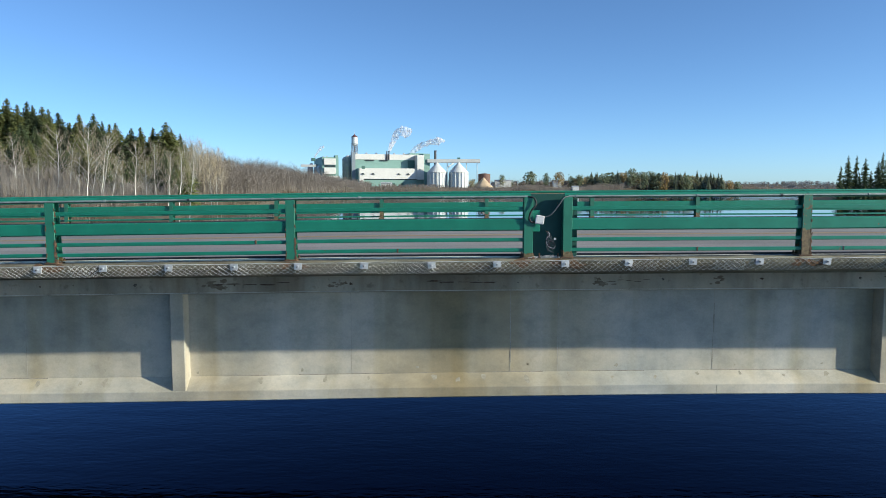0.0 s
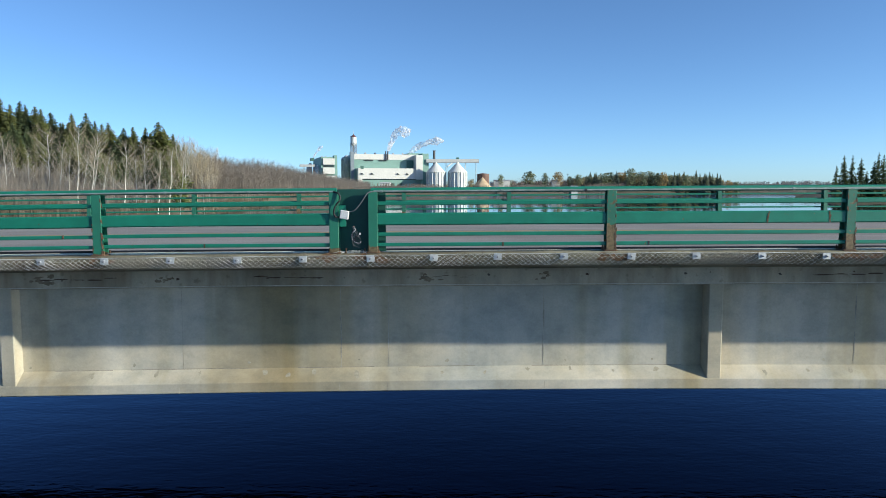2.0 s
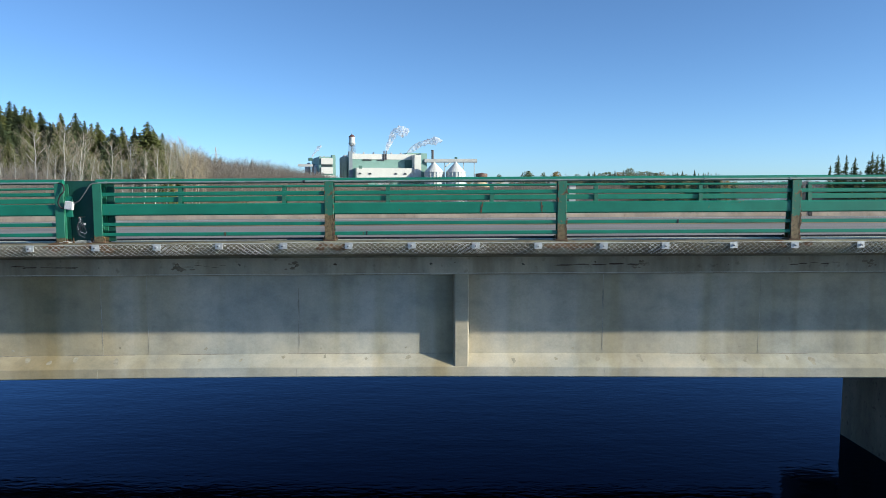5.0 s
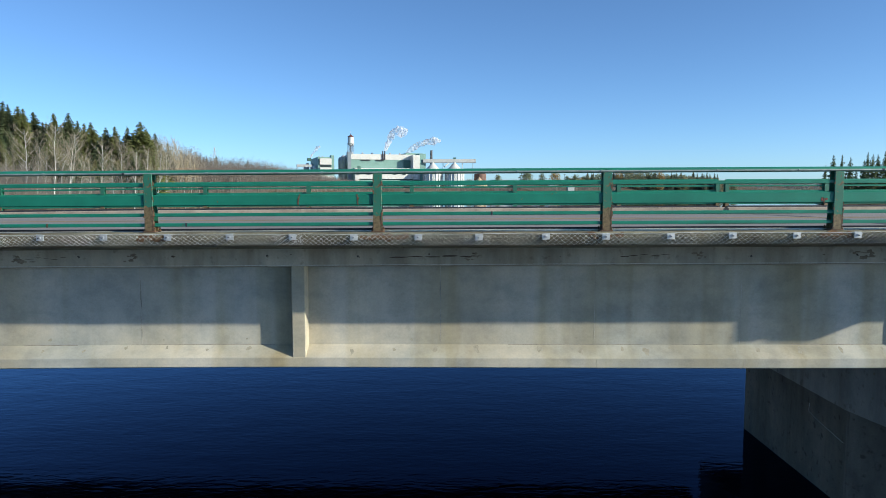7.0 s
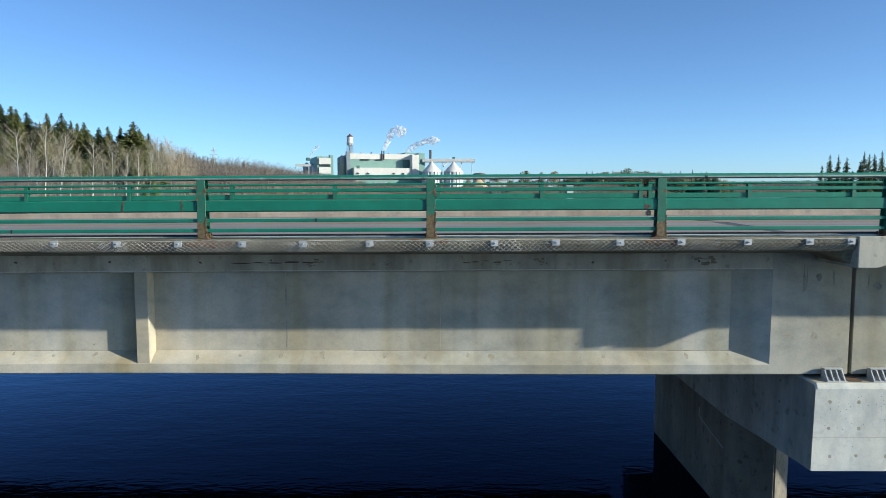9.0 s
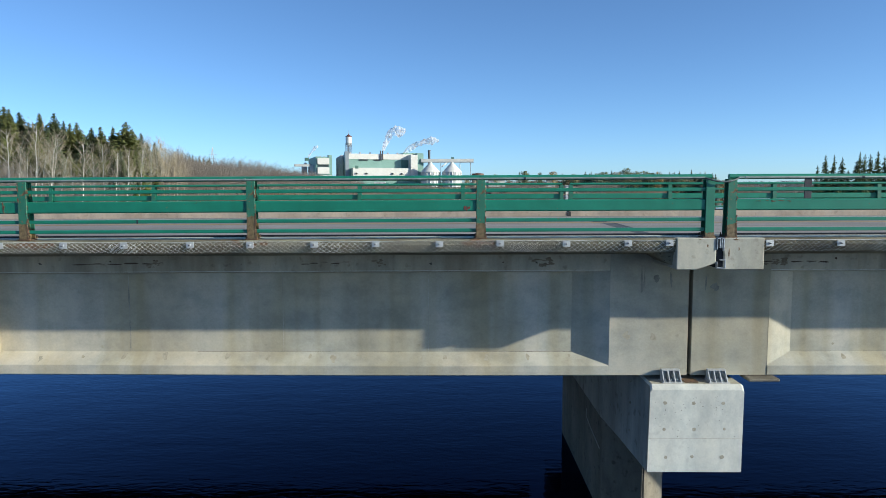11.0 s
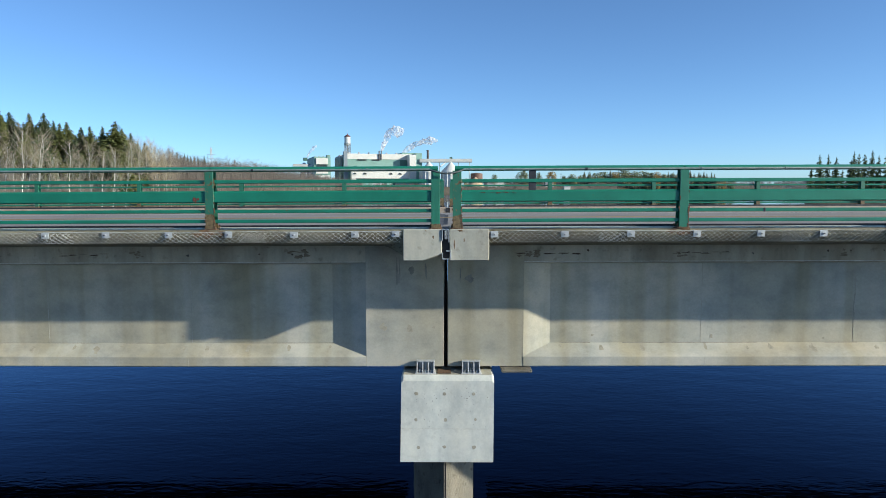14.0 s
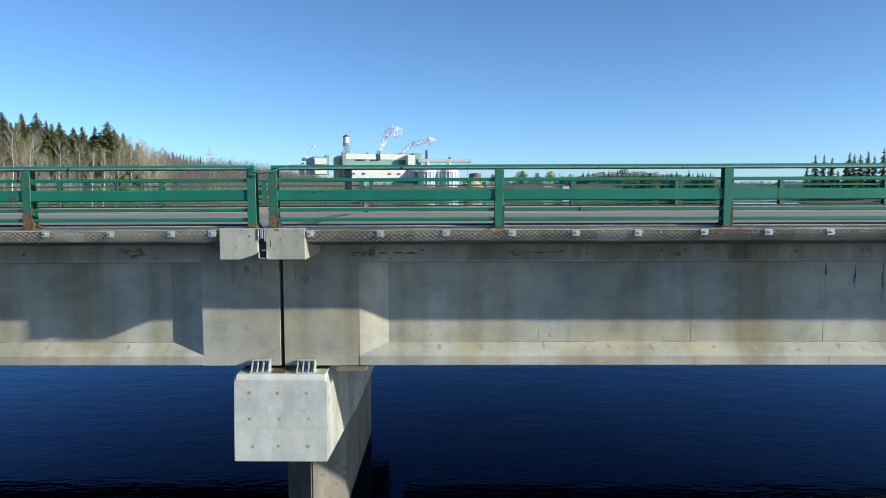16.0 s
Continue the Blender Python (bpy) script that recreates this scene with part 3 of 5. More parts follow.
# deck: slab with raised kerbs, one per span
def deck(xa, xb):
    d = thing("bridge_deck", "weathered brown-grey concrete bridge deck with raised kerbs", "bridge deck", "bridge decks")
    xs = span(xa, xb, 1.0)
    part("slab", follow(sweep(B(), [(0.42, 5.125), (2 * MID_Y - 0.42, 5.125), (2 * MID_Y - 0.42, 5.19), (MID_Y, 5.27), (0.42, 5.19)], xs)), CONC_DECK, d)
    kerb = [(0.0, 5.352), (0.012, 5.366), (0.40, 5.375), (0.42, 5.36), (0.425, 5.123), (0.60, 5.112), (0.60, 5.105), (0.14, 5.172), (0.112, 5.174), (0.054, 5.188), (0.003, 5.29)]
    bm = sweep(B(), kerb, span(xa, xb, 0.22))
    for v in bm.verts:
        if v.co.y < 0.2 and v.co.z < 5.25:
            v.co.z += 0.014 * noise.noise((v.co.x * 1.1, 4, 0)) + 0.006 * noise.noise((v.co.x * 4, 9, 0))
        elif v.co.y < 0.1 and v.co.z > 5.34:
            v.co.z += 0.006 * noise.noise((v.co.x * 6, 2, v.co.y * 30))
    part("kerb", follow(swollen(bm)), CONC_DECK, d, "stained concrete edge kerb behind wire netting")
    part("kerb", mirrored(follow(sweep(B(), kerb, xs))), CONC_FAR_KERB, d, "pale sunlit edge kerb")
    return d


deck_left, deck_right = deck(X0, JL - 0.015), deck(JR + 0.015, X1)
# solid upstand blocks at the joint
for d, xa, xb in ((deck_left, 16.217, 16.735), (deck_right, 16.838, 17.362)):
    cut = 0.085 if d is deck_left else 0.0
    bm = B()
    ends = [[bm.verts.new((x, y, z)) for x, z in ((xa, 4.952), (xa + 0.26, 4.952), (xb, 4.952 + cut), (xb, 5.372), (xa, 5.372))] for y in (-0.02, 0.99)]
    bm.faces.new(ends[0])
    bm.faces.new(ends[1][::-1])
    for i in range(5):
        bm.faces.new((ends[0][i], ends[1][i], ends[1][(i + 1) % 5], ends[0][(i + 1) % 5]))
    bmesh.ops.recalc_face_normals(bm, faces=bm.faces)
    bmesh.ops.bevel(bm, geom=list(bm.edges), offset=0.01, segments=1, affect="EDGES")
    part("end_block", follow(bm), CONC_BLOCK, d, "pale concrete block at the joint")
    part("end_block", mirrored(follow(box(B(), xa, xb, -0.02, 0.36, 4.952, 5.355, 0.012))), CONC_BLOCK, d)
# haunch under the kerb where it runs into the left block
bm = B()
prev = None
for k in range(9):
    t = k / 8
    x, z = 15.72 + 0.50 * t, 5.16 - 0.17 * t ** 2.2
    ring = [bm.verts.new(p) for p in ((x, 0.16 - 0.06 * t, 5.172), (x, 0.36 - 0.2 * t, z), (x, 0.96, z), (x, 0.96, 5.172))]
    if prev:
        for i in range(4):
            bm.faces.new((prev[i], prev[(i + 1) % 4], ring[(i + 1) % 4], ring[i]))
    else:
        bm.faces.new(ring)
    prev = ring
bm.faces.new(prev[::-1])
part("haunch", follow(bm), CONC_DECK, deck_left, "curved haunch under the kerb")
for d, x, z, r, q in ((deck_left, 16.62, 5.27, 0.010, 2.6), (deck_left, 16.52, 5.35, 0.016, 0.5), (deck_right, 16.90, 5.17, 0.008, 7.0), (deck_right, 16.98, 5.35, 0.04, 0.35), (deck_right, 17.03, 5.22, 0.006, 5.0)):
    part("rust_run", follow(dab(B(), x, z, r, lambda w: -0.02, q, 0.8)), RUST_RUN, d, "rust stain on the block")
road = single("road", follow(sweep(B(), [(0.43, 5.20), (MID_Y, 5.276), (2 * MID_Y - 0.43, 5.20), (2 * MID_Y - 0.43, 5.214), (MID_Y, 5.29), (0.43, 5.214)], span(X0, X1, 1.0))), ASPHALT, "worn grey asphalt road on the bridge", "road", kind="structure")
for y in (MID_Y - 0.09, MID_Y + 0.09):
    z = 5.29 - 0.0151 * abs(y - MID_Y)
    single("road_line", follow(sweep(B(), [(y - 0.05, z + 0.003), (y + 0.05, z + 0.003), (y + 0.05, z + 0.0065), (y - 0.05, z + 0.0065)], span(X0, X1, 1.0))), LINE_YELLOW, "faded orange-yellow centre line on the asphalt", "road marking", "centre lines", "structure")
for y in (1.6, 2 * MID_Y - 1.6):
    z = 5.29 - 0.0151 * abs(y - MID_Y)
    single("road_line", follow(sweep(B(), [(y - 0.05, z + 0.003), (y + 0.05, z + 0.003), (y + 0.05, z + 0.0065), (y - 0.05, z + 0.0065)], span(X0, X1, 1.0))), LINE_WHITE, "worn white edge line on the asphalt", "road marking", "edge lines", "structure")

# steel joint between the two spans
DARK_SEAL = plain("dark_asphalt_seal", (0.05, 0.052, 0.055), (0.12, 0.12, 0.12), 6, 0.8)
joint = thing("expansion_joint", "galvanised steel expansion joint with black rubber seal", "expansion joint")
part("seal", follow(box(B(), 16.733, 16.840, 0.02, 0.9, 4.98, 5.36)), RUBBER, joint, "black rubber seal")
for x0, x1, z0, z1 in ((16.738, 16.748, 5.22, 5.37), (16.738, 16.775, 5.36, 5.372), (16.795, 16.832, 5.36, 5.372), (16.822, 16.833, 5.20, 5.37), (16.772, 16.782, 5.24, 5.37), (16.795, 16.805, 5.24, 5.37), (16.738, 16.748, 4.975, 5.06), (16.738, 16.83, 4.97, 4.982), (16.79, 16.858, 5.075, 5.088), (16.846, 16.858, 4.975, 5.085)):
    part("steel_lip", follow(box(B(), x0, x1, -0.035, 0.05, z0, z1, 0.002)), GALV, joint)
for x0, x1, mat, up in ((16.49, 16.72, DARK_SEAL, 0.004), (16.72, 16.80, RUBBER, 0.003)):
    bm = B()
    rows = [[bm.verts.new((x, y, 5.29 - 0.0151 * abs(y - MID_Y) + dz)) for x, dz in ((x0, up), (x1, up), (x1, -0.01), (x0, -0.01))] for y in (0.44, MID_Y, 2 * MID_Y - 0.44)]
    for a, b in zip(rows, rows[1:]):
        for i in range(4):
            bm.faces.new((a[i], a[(i + 1) % 4], b[(i + 1) % 4], b[i]))
    part("road_seal", follow(bm), mat, joint, "dark seal across the road")
# worn steel nosing where the joint climbs the opposite kerb
part("kerb_seal", follow(box(B(), 16.730, 16.844, 2 * MID_Y - 0.432, 2 * MID_Y - 0.02, 4.97, 5.35)), RUBBER, joint, "black rubber seal")
part("kerb_nosing", follow(box(B(), 16.725, 16.785, 2 * MID_Y - 0.44, 2 * MID_Y - 0.425, 5.26, 5.335, 0.003)), NAVY, joint, "dark steel kerb nosing")
# black sheet added in the girder gap to stand in for its shade
part("gap_shade", follow(box(B(), 16.760, 16.800, 1.25, 1.30, 3.27, 4.96)), RUBBER, joint)

# ---- pier ----
pier = thing("bridge_pier", "pale grey concrete hammerhead bridge pier standing in the river", "bridge pier")
bm = B()
rings = []
for y, soffit, lip in ((0.70, 1.948, 3.165), (0.712, 1.947, 3.19), (0.75, 1.946, 3.245), (2.4, 1.85, 3.247), (3.8, 1.74, 3.247), (2 * MID_Y - 3.8, 1.74, 3.247), (2 * MID_Y - 0.735, 1.946, 3.245), (2 * MID_Y - 0.70, 1.948, 3.13)):
    c = 0.03
    rings.append([bm.verts.new((x, y, z)) for x, z in ((16.115, soffit), (16.135, lip - c), (16.135 + c, lip), (17.485 - c, lip), (17.485, lip - c), (17.48, soffit))])
for a, b in zip(rings, rings[1:]):
    for i in range(6):
        bm.faces.new((a[i], a[(i + 1) % 6], b[(i + 1) % 6], b[i]))
bm.faces.new(rings[0][::-1])
bm.faces.new(rings[-1])
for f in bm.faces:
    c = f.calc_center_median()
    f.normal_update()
    # faces turned sideways take the copy that has shade in its colour
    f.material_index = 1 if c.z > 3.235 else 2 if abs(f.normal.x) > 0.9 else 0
part("pier_cap", bm, [CONC_CAP, CONC_BLOCK, CONC_SIDE_SHADE], pier, "pale smooth cap with rows of form-tie holes")
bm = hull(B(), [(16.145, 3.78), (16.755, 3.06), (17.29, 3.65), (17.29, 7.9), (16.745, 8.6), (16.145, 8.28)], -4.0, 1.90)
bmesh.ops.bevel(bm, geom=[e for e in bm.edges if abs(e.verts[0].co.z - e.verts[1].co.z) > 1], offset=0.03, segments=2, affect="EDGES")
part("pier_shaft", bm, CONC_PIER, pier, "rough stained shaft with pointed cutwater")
for z in (2.17, 2.59, 2.98):
    for x in (16.36, 16.77, 17.20):
        part("tie_hole", dab(B(), x + rnd.uniform(-0.02, 0.02), z + rnd.uniform(-0.01, 0.01), rnd.uniform(0.022, 0.032), lambda q: 0.70), PATCH, pier)
for k in range(55):
    part("pinhole", dab(B(), rnd.uniform(16.2, 17.4), max(2.0, 3.08 - abs(rnd.gauss(0, 0.4))), rnd.uniform(0.0025, 0.0065), lambda q: 0.70), STAIN, pier)
part("pour_line", box(B(), 16.118, 17.482, 0.698, 0.72, 2.448, 2.4515), SEAM, pier)
part("efflorescence", tube(B(), [(16.128, 5.13, 1.46), (16.128, 5.15, 1.29), (16.128, 4.71, 1.20), (16.128, 3.86, 1.08)], 0.006, 5), CLAD_WHITE, pier, "white mineral line along a crack")
for y in (1.7, 3.0):
    for z in (2.2, 2.65, 3.0):
        part("tie_hole", box(B(), 16.108, 16.14, y, y + 0.03, z, z + 0.03), PATCH, pier)

# stiffened steel brackets that hold the girder ends on the cap
def bracket(x):
    b = thing("bearing_bracket", "galvanised steel bearing bracket with four ribs on the pier cap", "bridge bearing", "bearing brackets", at=(x, 0, 0))
    part("base_plate", box(B(), -0.152, 0.152, 0.77, 1.02, 3.238, 3.256, 0.004), GALV_DULL, b)
    part("foot_pad", box(B(), -0.07, 0.09, 0.80, 1.1, 3.20, 3.238, 0.004), RUSTY, b)
    part("back_plate", box(B(), -0.128, 0.128, 0.965, 0.985, 3.256, 3.405, 0.003), CLAD_GREY, b)
    for k in range(4):
        xx = -0.125 + k * 0.083
        bm = B()
        lo = [(0.785, 3.256), (0.965, 3.256), (0.965, 3.405), (0.90, 3.405)]
        sweep(bm, lo, [xx - 0.007, xx + 0.007])
        part("rib", bm, GALV_DULL, b)
    part("top_bar", box(B(), -0.135, 0.135, 0.885, 0.97, 3.398, 3.416, 0.003), GALV_DULL, b)
    for xx in (-0.085, 0.0, 0.085):
        part("bolt", lathe(B(), xx, 0.86, [(0.016, 3.256), (0.016, 3.285), (0.010, 3.29)], 8), GALV, b)


bracket(16.484)
bracket(17.156)
single("broken_board", box(B(), 16.66, 16.86, 0.80, 1.00, 3.247, 3.262, 0.003), RUSTY, "rusty brown scrap plate lying on the pier cap", "scrap plate")

# ---- steel railings ----
POST_X = [-17.0 + 0.01, -14.0, -11.02, -8.03, -5.0, -1.955, 1.055, 1.55, 4.565, 7.59, 10.615, 13.645]
POST_X2 = [16.935, 19.93, 22.94, 25.94, 28.94, 31.94, 34.94]
POST_X.append(16.65)


def post_meshes(paint):
    front = mesh_of("flange", box(B(), -0.058, 0.058, 0.0, 0.014, 0.015, 0.775, 0.003), paint)
    web = mesh_of("web_plate", hull(B(), [(-0.008, 0.014), (0.008, 0.014), (0.008, 0.165), (-0.008, 0.165)], 0.015, 0.775, [(-0.008, 0.014), (0.008, 0.014), (0.008, 0.125), (-0.008, 0.125)]), paint)
    back = mesh_of("back_flange", hull(B(), [(-0.055, 0.165), (0.055, 0.165), (0.055, 0.178), (-0.055, 0.178)], 0.015, 0.775, [(-0.055, 0.125), (0.055, 0.125), (0.055, 0.138), (-0.055, 0.138)]), paint)
    base = mesh_of("base_plate", box(B(), -0.085, 0.085, -0.006, 0.21, 0.0, 0.016, 0.003), RUSTY)
    bolt = mesh_of("anchor_bolt", lathe(B(), 0, 0, [(0.014, 0.0), (0.014, 0.022), (0.008, 0.026), (0.008, 0.05)], 8), RUSTY)
    return front, web, back, base, bolt


SOUND, RUSTED, FAR_RUSTED = post_meshes(GREEN_POST), post_meshes(RUSTED_POST), post_meshes(FAR_POST)
RUSTED_AT = (4.565, 7.59, 10.615, 13.645, 16.935)
EDGE_RUST = (-5.0, -1.955, 19.93, 22.94, 25.94)
KERB_Z = 5.368


def railing(name_label, posts, far, gaps=()):
    """Posts, four rails a bay and a round top rail. far: turned round on the other kerb."""
    r = thing("bridge_railing", name_label, "railing", "bridge railings")
    flip = (lambda q: 2 * MID_Y - q) if far else (lambda q: q)
    for x in posts:
        m = Matrix.Translation((x, flip(0.017), KERB_Z + rise(x) + (0 if far else swell(x)))) @ (Matrix.Rotation(math.pi, 4, "Z") if far else Matrix.Identity(4))
        bad = any(abs(x - q) < 0.02 for q in RUSTED_AT) or far
        FRONT, WEB, BACK, BASE, BOLT = FAR_RUSTED if far else RUSTED if bad else SOUND
        p = part("post", FRONT, None, r, "green steel post with a badly rusted foot" if bad else "green steel post with a little rust at the foot", at=m)
        part("web_plate", WEB, None, p)
        part("back_flange", BACK, None, p)
        part("base_plate", BASE, None, p, "rusty base plate")
        for dx, dy in ((-0.065, 0.03), (0.065, 0.03), (0.065, 0.19), (-0.065, 0.19)):
            part("anchor_bolt", BOLT, None, p, at=(dx, dy, 0.016))
        if (bad or any(abs(x - q) < 0.02 for q in EDGE_RUST)) and not far:
            # rust scale that has lifted along the flange edges, and rusty rail brackets
            for k in range(10):
                z = 0.03 + 0.70 * rnd.random() ** 1.6
                part("rust_scale", dab(B(), rnd.choice((-0.056, 0.056, 0.057)) + rnd.uniform(-0.008, 0.008), z, rnd.uniform(0.004, 0.011), lambda q: -0.001, rnd.uniform(1.5, 4), 0.8), RUSTY, p, "flaking orange-brown rust")
            for z in (0.115, 0.247, 0.44, 0.64):
                h = rnd.uniform(0.02, 0.045)
                part("rail_bracket", hull(B(), [(0.052, 0.016), (0.074, 0.020), (0.070, 0.034), (0.052, 0.034)], z - h, z + 0.03, [(0.054, 0.016), (0.062, 0.020), (0.062, 0.034), (0.054, 0.034)]), RUSTY, p, "rusty rail bracket")
            # loose rust down the flank of the foot
            bm = B()
            for k in range(9):
                dab(bm, 0.058 + rnd.uniform(-0.006, 0.010), 0.02 + 0.033 * k, rnd.uniform(0.006, 0.014), lambda q: -0.0015, rnd.uniform(1.4, 2.6), 0.9)
            part("rust_flank", bm, RUSTY, p, "brown rust eating the edge of the post")
    for a, b in zip(posts, posts[1:]):
        if any(abs(a - g) < 0.1 for g in gaps):
            continue
        xs = span(a + 0.012, b - 0.012, 1.0)
        for z0, z1, y0, y1, c in ((5.984, 6.032, 0.04, 0.09, 0.006), (5.730, 5.882, 0.036, 0.11, 0.014), (5.592, 5.638, 0.04, 0.09, 0.006), (5.460, 5.506, 0.04, 0.09, 0.006)):
            if b < -1.5 and not far:
                z0, z1 = z0 - 0.006, z1 - 0.006
            prof = [(y0, z0 + c), (y0 + c, z0), (y1 - c, z0), (y1, z0 + c), (y1, z1 - c), (y1 - c, z1), (y0 + c, z1), (y0, z1 - c)]
            part("rail", follow(sweep(B(), [(flip(y), z) for y, z in prof], xs)), GREEN, r)
        part("top_rail", follow(tube(B(), [(x, flip(0.085), 6.172) for x in span(a - 0.03, b + 0.03, 1.0)], 0.034, 12)), GREEN, r, "round top rail", smooth=True)
    # added kerb strip whose dark colour stands in for a shaded face
    part("edge_strip", follow(sweep(B(), [(flip(y), z) for y, z in ((0.215, 5.372), (0.245, 5.372), (0.245, 5.420), (0.215, 5.420))], span(posts[0], posts[-1], 1.0))), NAVY, r, "dark strip on the kerb with shade in its colour")
    part("seal_bead", follow(sweep(B(), [(flip(y), z) for y, z in ((0.180, 5.366), (0.216, 5.366), (0.216, 5.394), (0.182, 5.390))], span(posts[0], posts[-1], 1.0))), SEAL_BEAD, r, "pale line of sealant along the strip")
    return r


near_left = railing("green-painted steel bridge railing with rusty post feet", POST_X, False, (1.055,))
near_right = railing("green-painted steel bridge railing with rusty post feet", POST_X2, False)
FAR_X = [-14.29 + 3.1045 * k for k in range(10)] + [16.605]
railing("green steel railing along the opposite kerb", FAR_X, True)
railing("green steel railing along the opposite kerb", [16.89] + [19.85 + 3.11 * k for k in range(6)], True)
# rusted splices and scars on the broad rail
for x, w in ((6.55, 0.014), (7.33, 0.017), (23.6, 0.006)):
    bm = B()
    for k in range(7):
        dab(bm, x + rnd.uniform(-0.006, 0.006) + 0.004 * (k - 3) * (1 if x < 7 else -0.4), 5.806 + 0.0205 * (k - 3), w * rnd.uniform(0.5, 1.25), lambda q: 0.034, rnd.uniform(0.9, 1.8), 0.9)
    part("rail_splice", follow(bm), RUSTY, near_left if x < 16.7 else near_right, "rusty splice in the broad rail")
bm = B()
for k in range(9):
    dab(bm, 13.465 + rnd.uniform(-0.035, 0.03), 5.764 + rnd.uniform(-0.02, 0.024), rnd.uniform(0.006, 0.015), lambda q: 0.034, rnd.uniform(0.6, 2.2), 0.9)
part("paint_mark", follow(bm), RED_MARK, near_left, "red spray-paint blotch")
bm = B()
for k in range(7):
    dab(bm, 17.3 + 0.07 * k + rnd.uniform(-0.03, 0.03), 5.852 + rnd.uniform(-0.006, 0.006), rnd.uniform(0.02, 0.05), lambda q: 0.034, 0.16, 0.9)
part("scuff", follow(bm), RUST_STAIN, near_right, "dark brown scuff along the broad rail")
for x, z in ((-0.6, 5.484), (5.05, 5.484), (-2.4, 5.615), (9.1, 5.615), (21.0, 5.615), (3.2, 5.484)):
    part("rail_clip", follow(box(B(), x - 0.010, x + 0.010, 0.034, 0.046, z - 0.026, z + 0.026, 0.003)), NAVY if rnd.random() < 0.6 else RUSTY, near_left if x < 16.7 else near_right, "rusty clip")
part("stub_plate", follow(box(B(), 17.885, 17.98, 0.05, 0.065, 5.86, 6.15, 0.003)), NAVY, near_right, "dark upright plate under the top rail")

# panel between the twin posts, post shadow put into its paint, with the cable box
panel = thing("steel_panel", "green steel panel between twin railing posts, shade in its paint", "steel panel")
part("plate", follow(box(B(), 1.00, 1.70, 0.185, 0.195, 5.385, 6.19, 0.003)), GREEN_SHADED, panel)
part("side_flap", follow(box(B(), 1.114, 1.205, 0.06, 0.07, 5.715, 5.985, 0.003)), GREEN, panel)
for x in (1.20, 1.44):
    part("stud", follow(tube(B(), [(x, 0.06, 5.37), (x, 0.06, 5.44)], 0.010, 8)), RUSTY, panel)
jb = thing("junction_box", "small tilted grey electrical junction box hanging from cables", "junction box")
bm = box(B(), -0.055, 0.055, -0.025, 0.025, -0.055, 0.055, 0.008)
part("box_body", bm, GREY_BOX, jb, at=pose(1.193, 0.005, 5.868 + rise(1.2), 0, 8, 0))
part("lid_screw", lathe(B(), 0, 0, [(0.006, 0), (0.006, 0.004)], 8), GALV, jb, at=pose(1.225, -0.02, 5.83 + rise(1.2), 90, 0, 0))


def curve_pts(pts, n=6):
    """A smooth run through the points."""
    p = [Vector(q) for q in pts]
    p = [2 * p[0] - p[1]] + p + [2 * p[-1] - p[-2]]
    out = []
    for i in range(1, len(p) - 2):
        for k in range(n):
            t = k / n
            out.append(0.5 * ((2 * p[i]) + (p[i + 1] - p[i - 1]) * t + (2 * p[i - 1] - 5 * p[i] + 4 * p[i + 1] - p[i + 2]) * t * t + (3 * p[i] - p[i - 1] - 3 * p[i + 1] + p[i + 2]) * t ** 3))
    return out + [p[-2]]


conduit = thing("electrical_conduit", "galvanised electrical conduit clipped along the top rail", "conduit")
for a, b in ((X0, 1.05), (1.56, 16.58), (17.02, X1)):
    part("pipe", follow(tube(B(), [(x, 0.042, 6.160) for x in span(a, b, 1.0)], 0.0135, 10)), CONDUIT, conduit, smooth=True)
    x = a + 0.1
    while x < b - 0.05:
        part("coupling", follow(tube(B(), [(x - 0.014, 0.042, 6.160), (x + 0.014, 0.042, 6.160)], 0.019, 10)), NAVY if rnd.random() < 0.25 else CONDUIT, conduit)
        x += rnd.choice((1.06, 1.1, 1.52))
part("cable", follow(tube(B(), curve_pts([(1.05, 0.03, 6.158), (1.12, 0.0, 6.14), (1.145, -0.02, 6.06), (1.09, -0.02, 5.99), (1.06, -0.01, 5.90), (1.09, 0.0, 5.84), (1.14, 0.0, 5.845)]), 0.0105, 8)), RUBBER, conduit, "black cable", smooth=True)
part("cable", follow(tube(B(), curve_pts([(1.56, 0.03, 6.158), (1.49, -0.01, 6.14), (1.42, -0.02, 6.04), (1.33, -0.01, 5.93), (1.245, 0.0, 5.90)]), 0.0078, 8)), GREY_CABLE, conduit, "grey flexible cable", smooth=True)
part("cable", follow(tube(B(), curve_pts([(16.58, 0.03, 6.155), (16.67, -0.015, 6.125), (16.79, -0.03, 6.105), (16.92, -0.015, 6.12), (17.02, 0.03, 6.155)]), 0.011, 8)), GREY_CABLE, conduit, "flexible loop across the joint", smooth=True)
bundle = thing("cable_bundle", "tangle of loose black and grey cables hanging on the panel", "cables")
part("hook", follow(tube(B(), [(1.30, 0.19, 5.715), (1.30, 0.01, 5.715)], 0.005, 6)), RUSTY, bundle)
for k in range(7):
    pts = [(1.30 + rnd.uniform(-0.02, 0.02), 0.03, 5.715)]
    ang, x, z = rnd.uniform(0, 6.28), 1.31, 5.66 - 0.010 * k
    for q in range(5):
        pts.append((x + (0.03 + 0.006 * k) * math.cos(ang + q * 1.4) + 0.012 * q, 0.035 - 0.004 * k, z + 0.045 * math.sin(ang + q * 1.4) - 0.03 * q))
    part("loose_cable", follow(tube(B(), curve_pts(pts, 4), 0.0036, 6)), (NAVY, GREY_CABLE, NAVY, GALV_DULL)[k % 4], bundle)
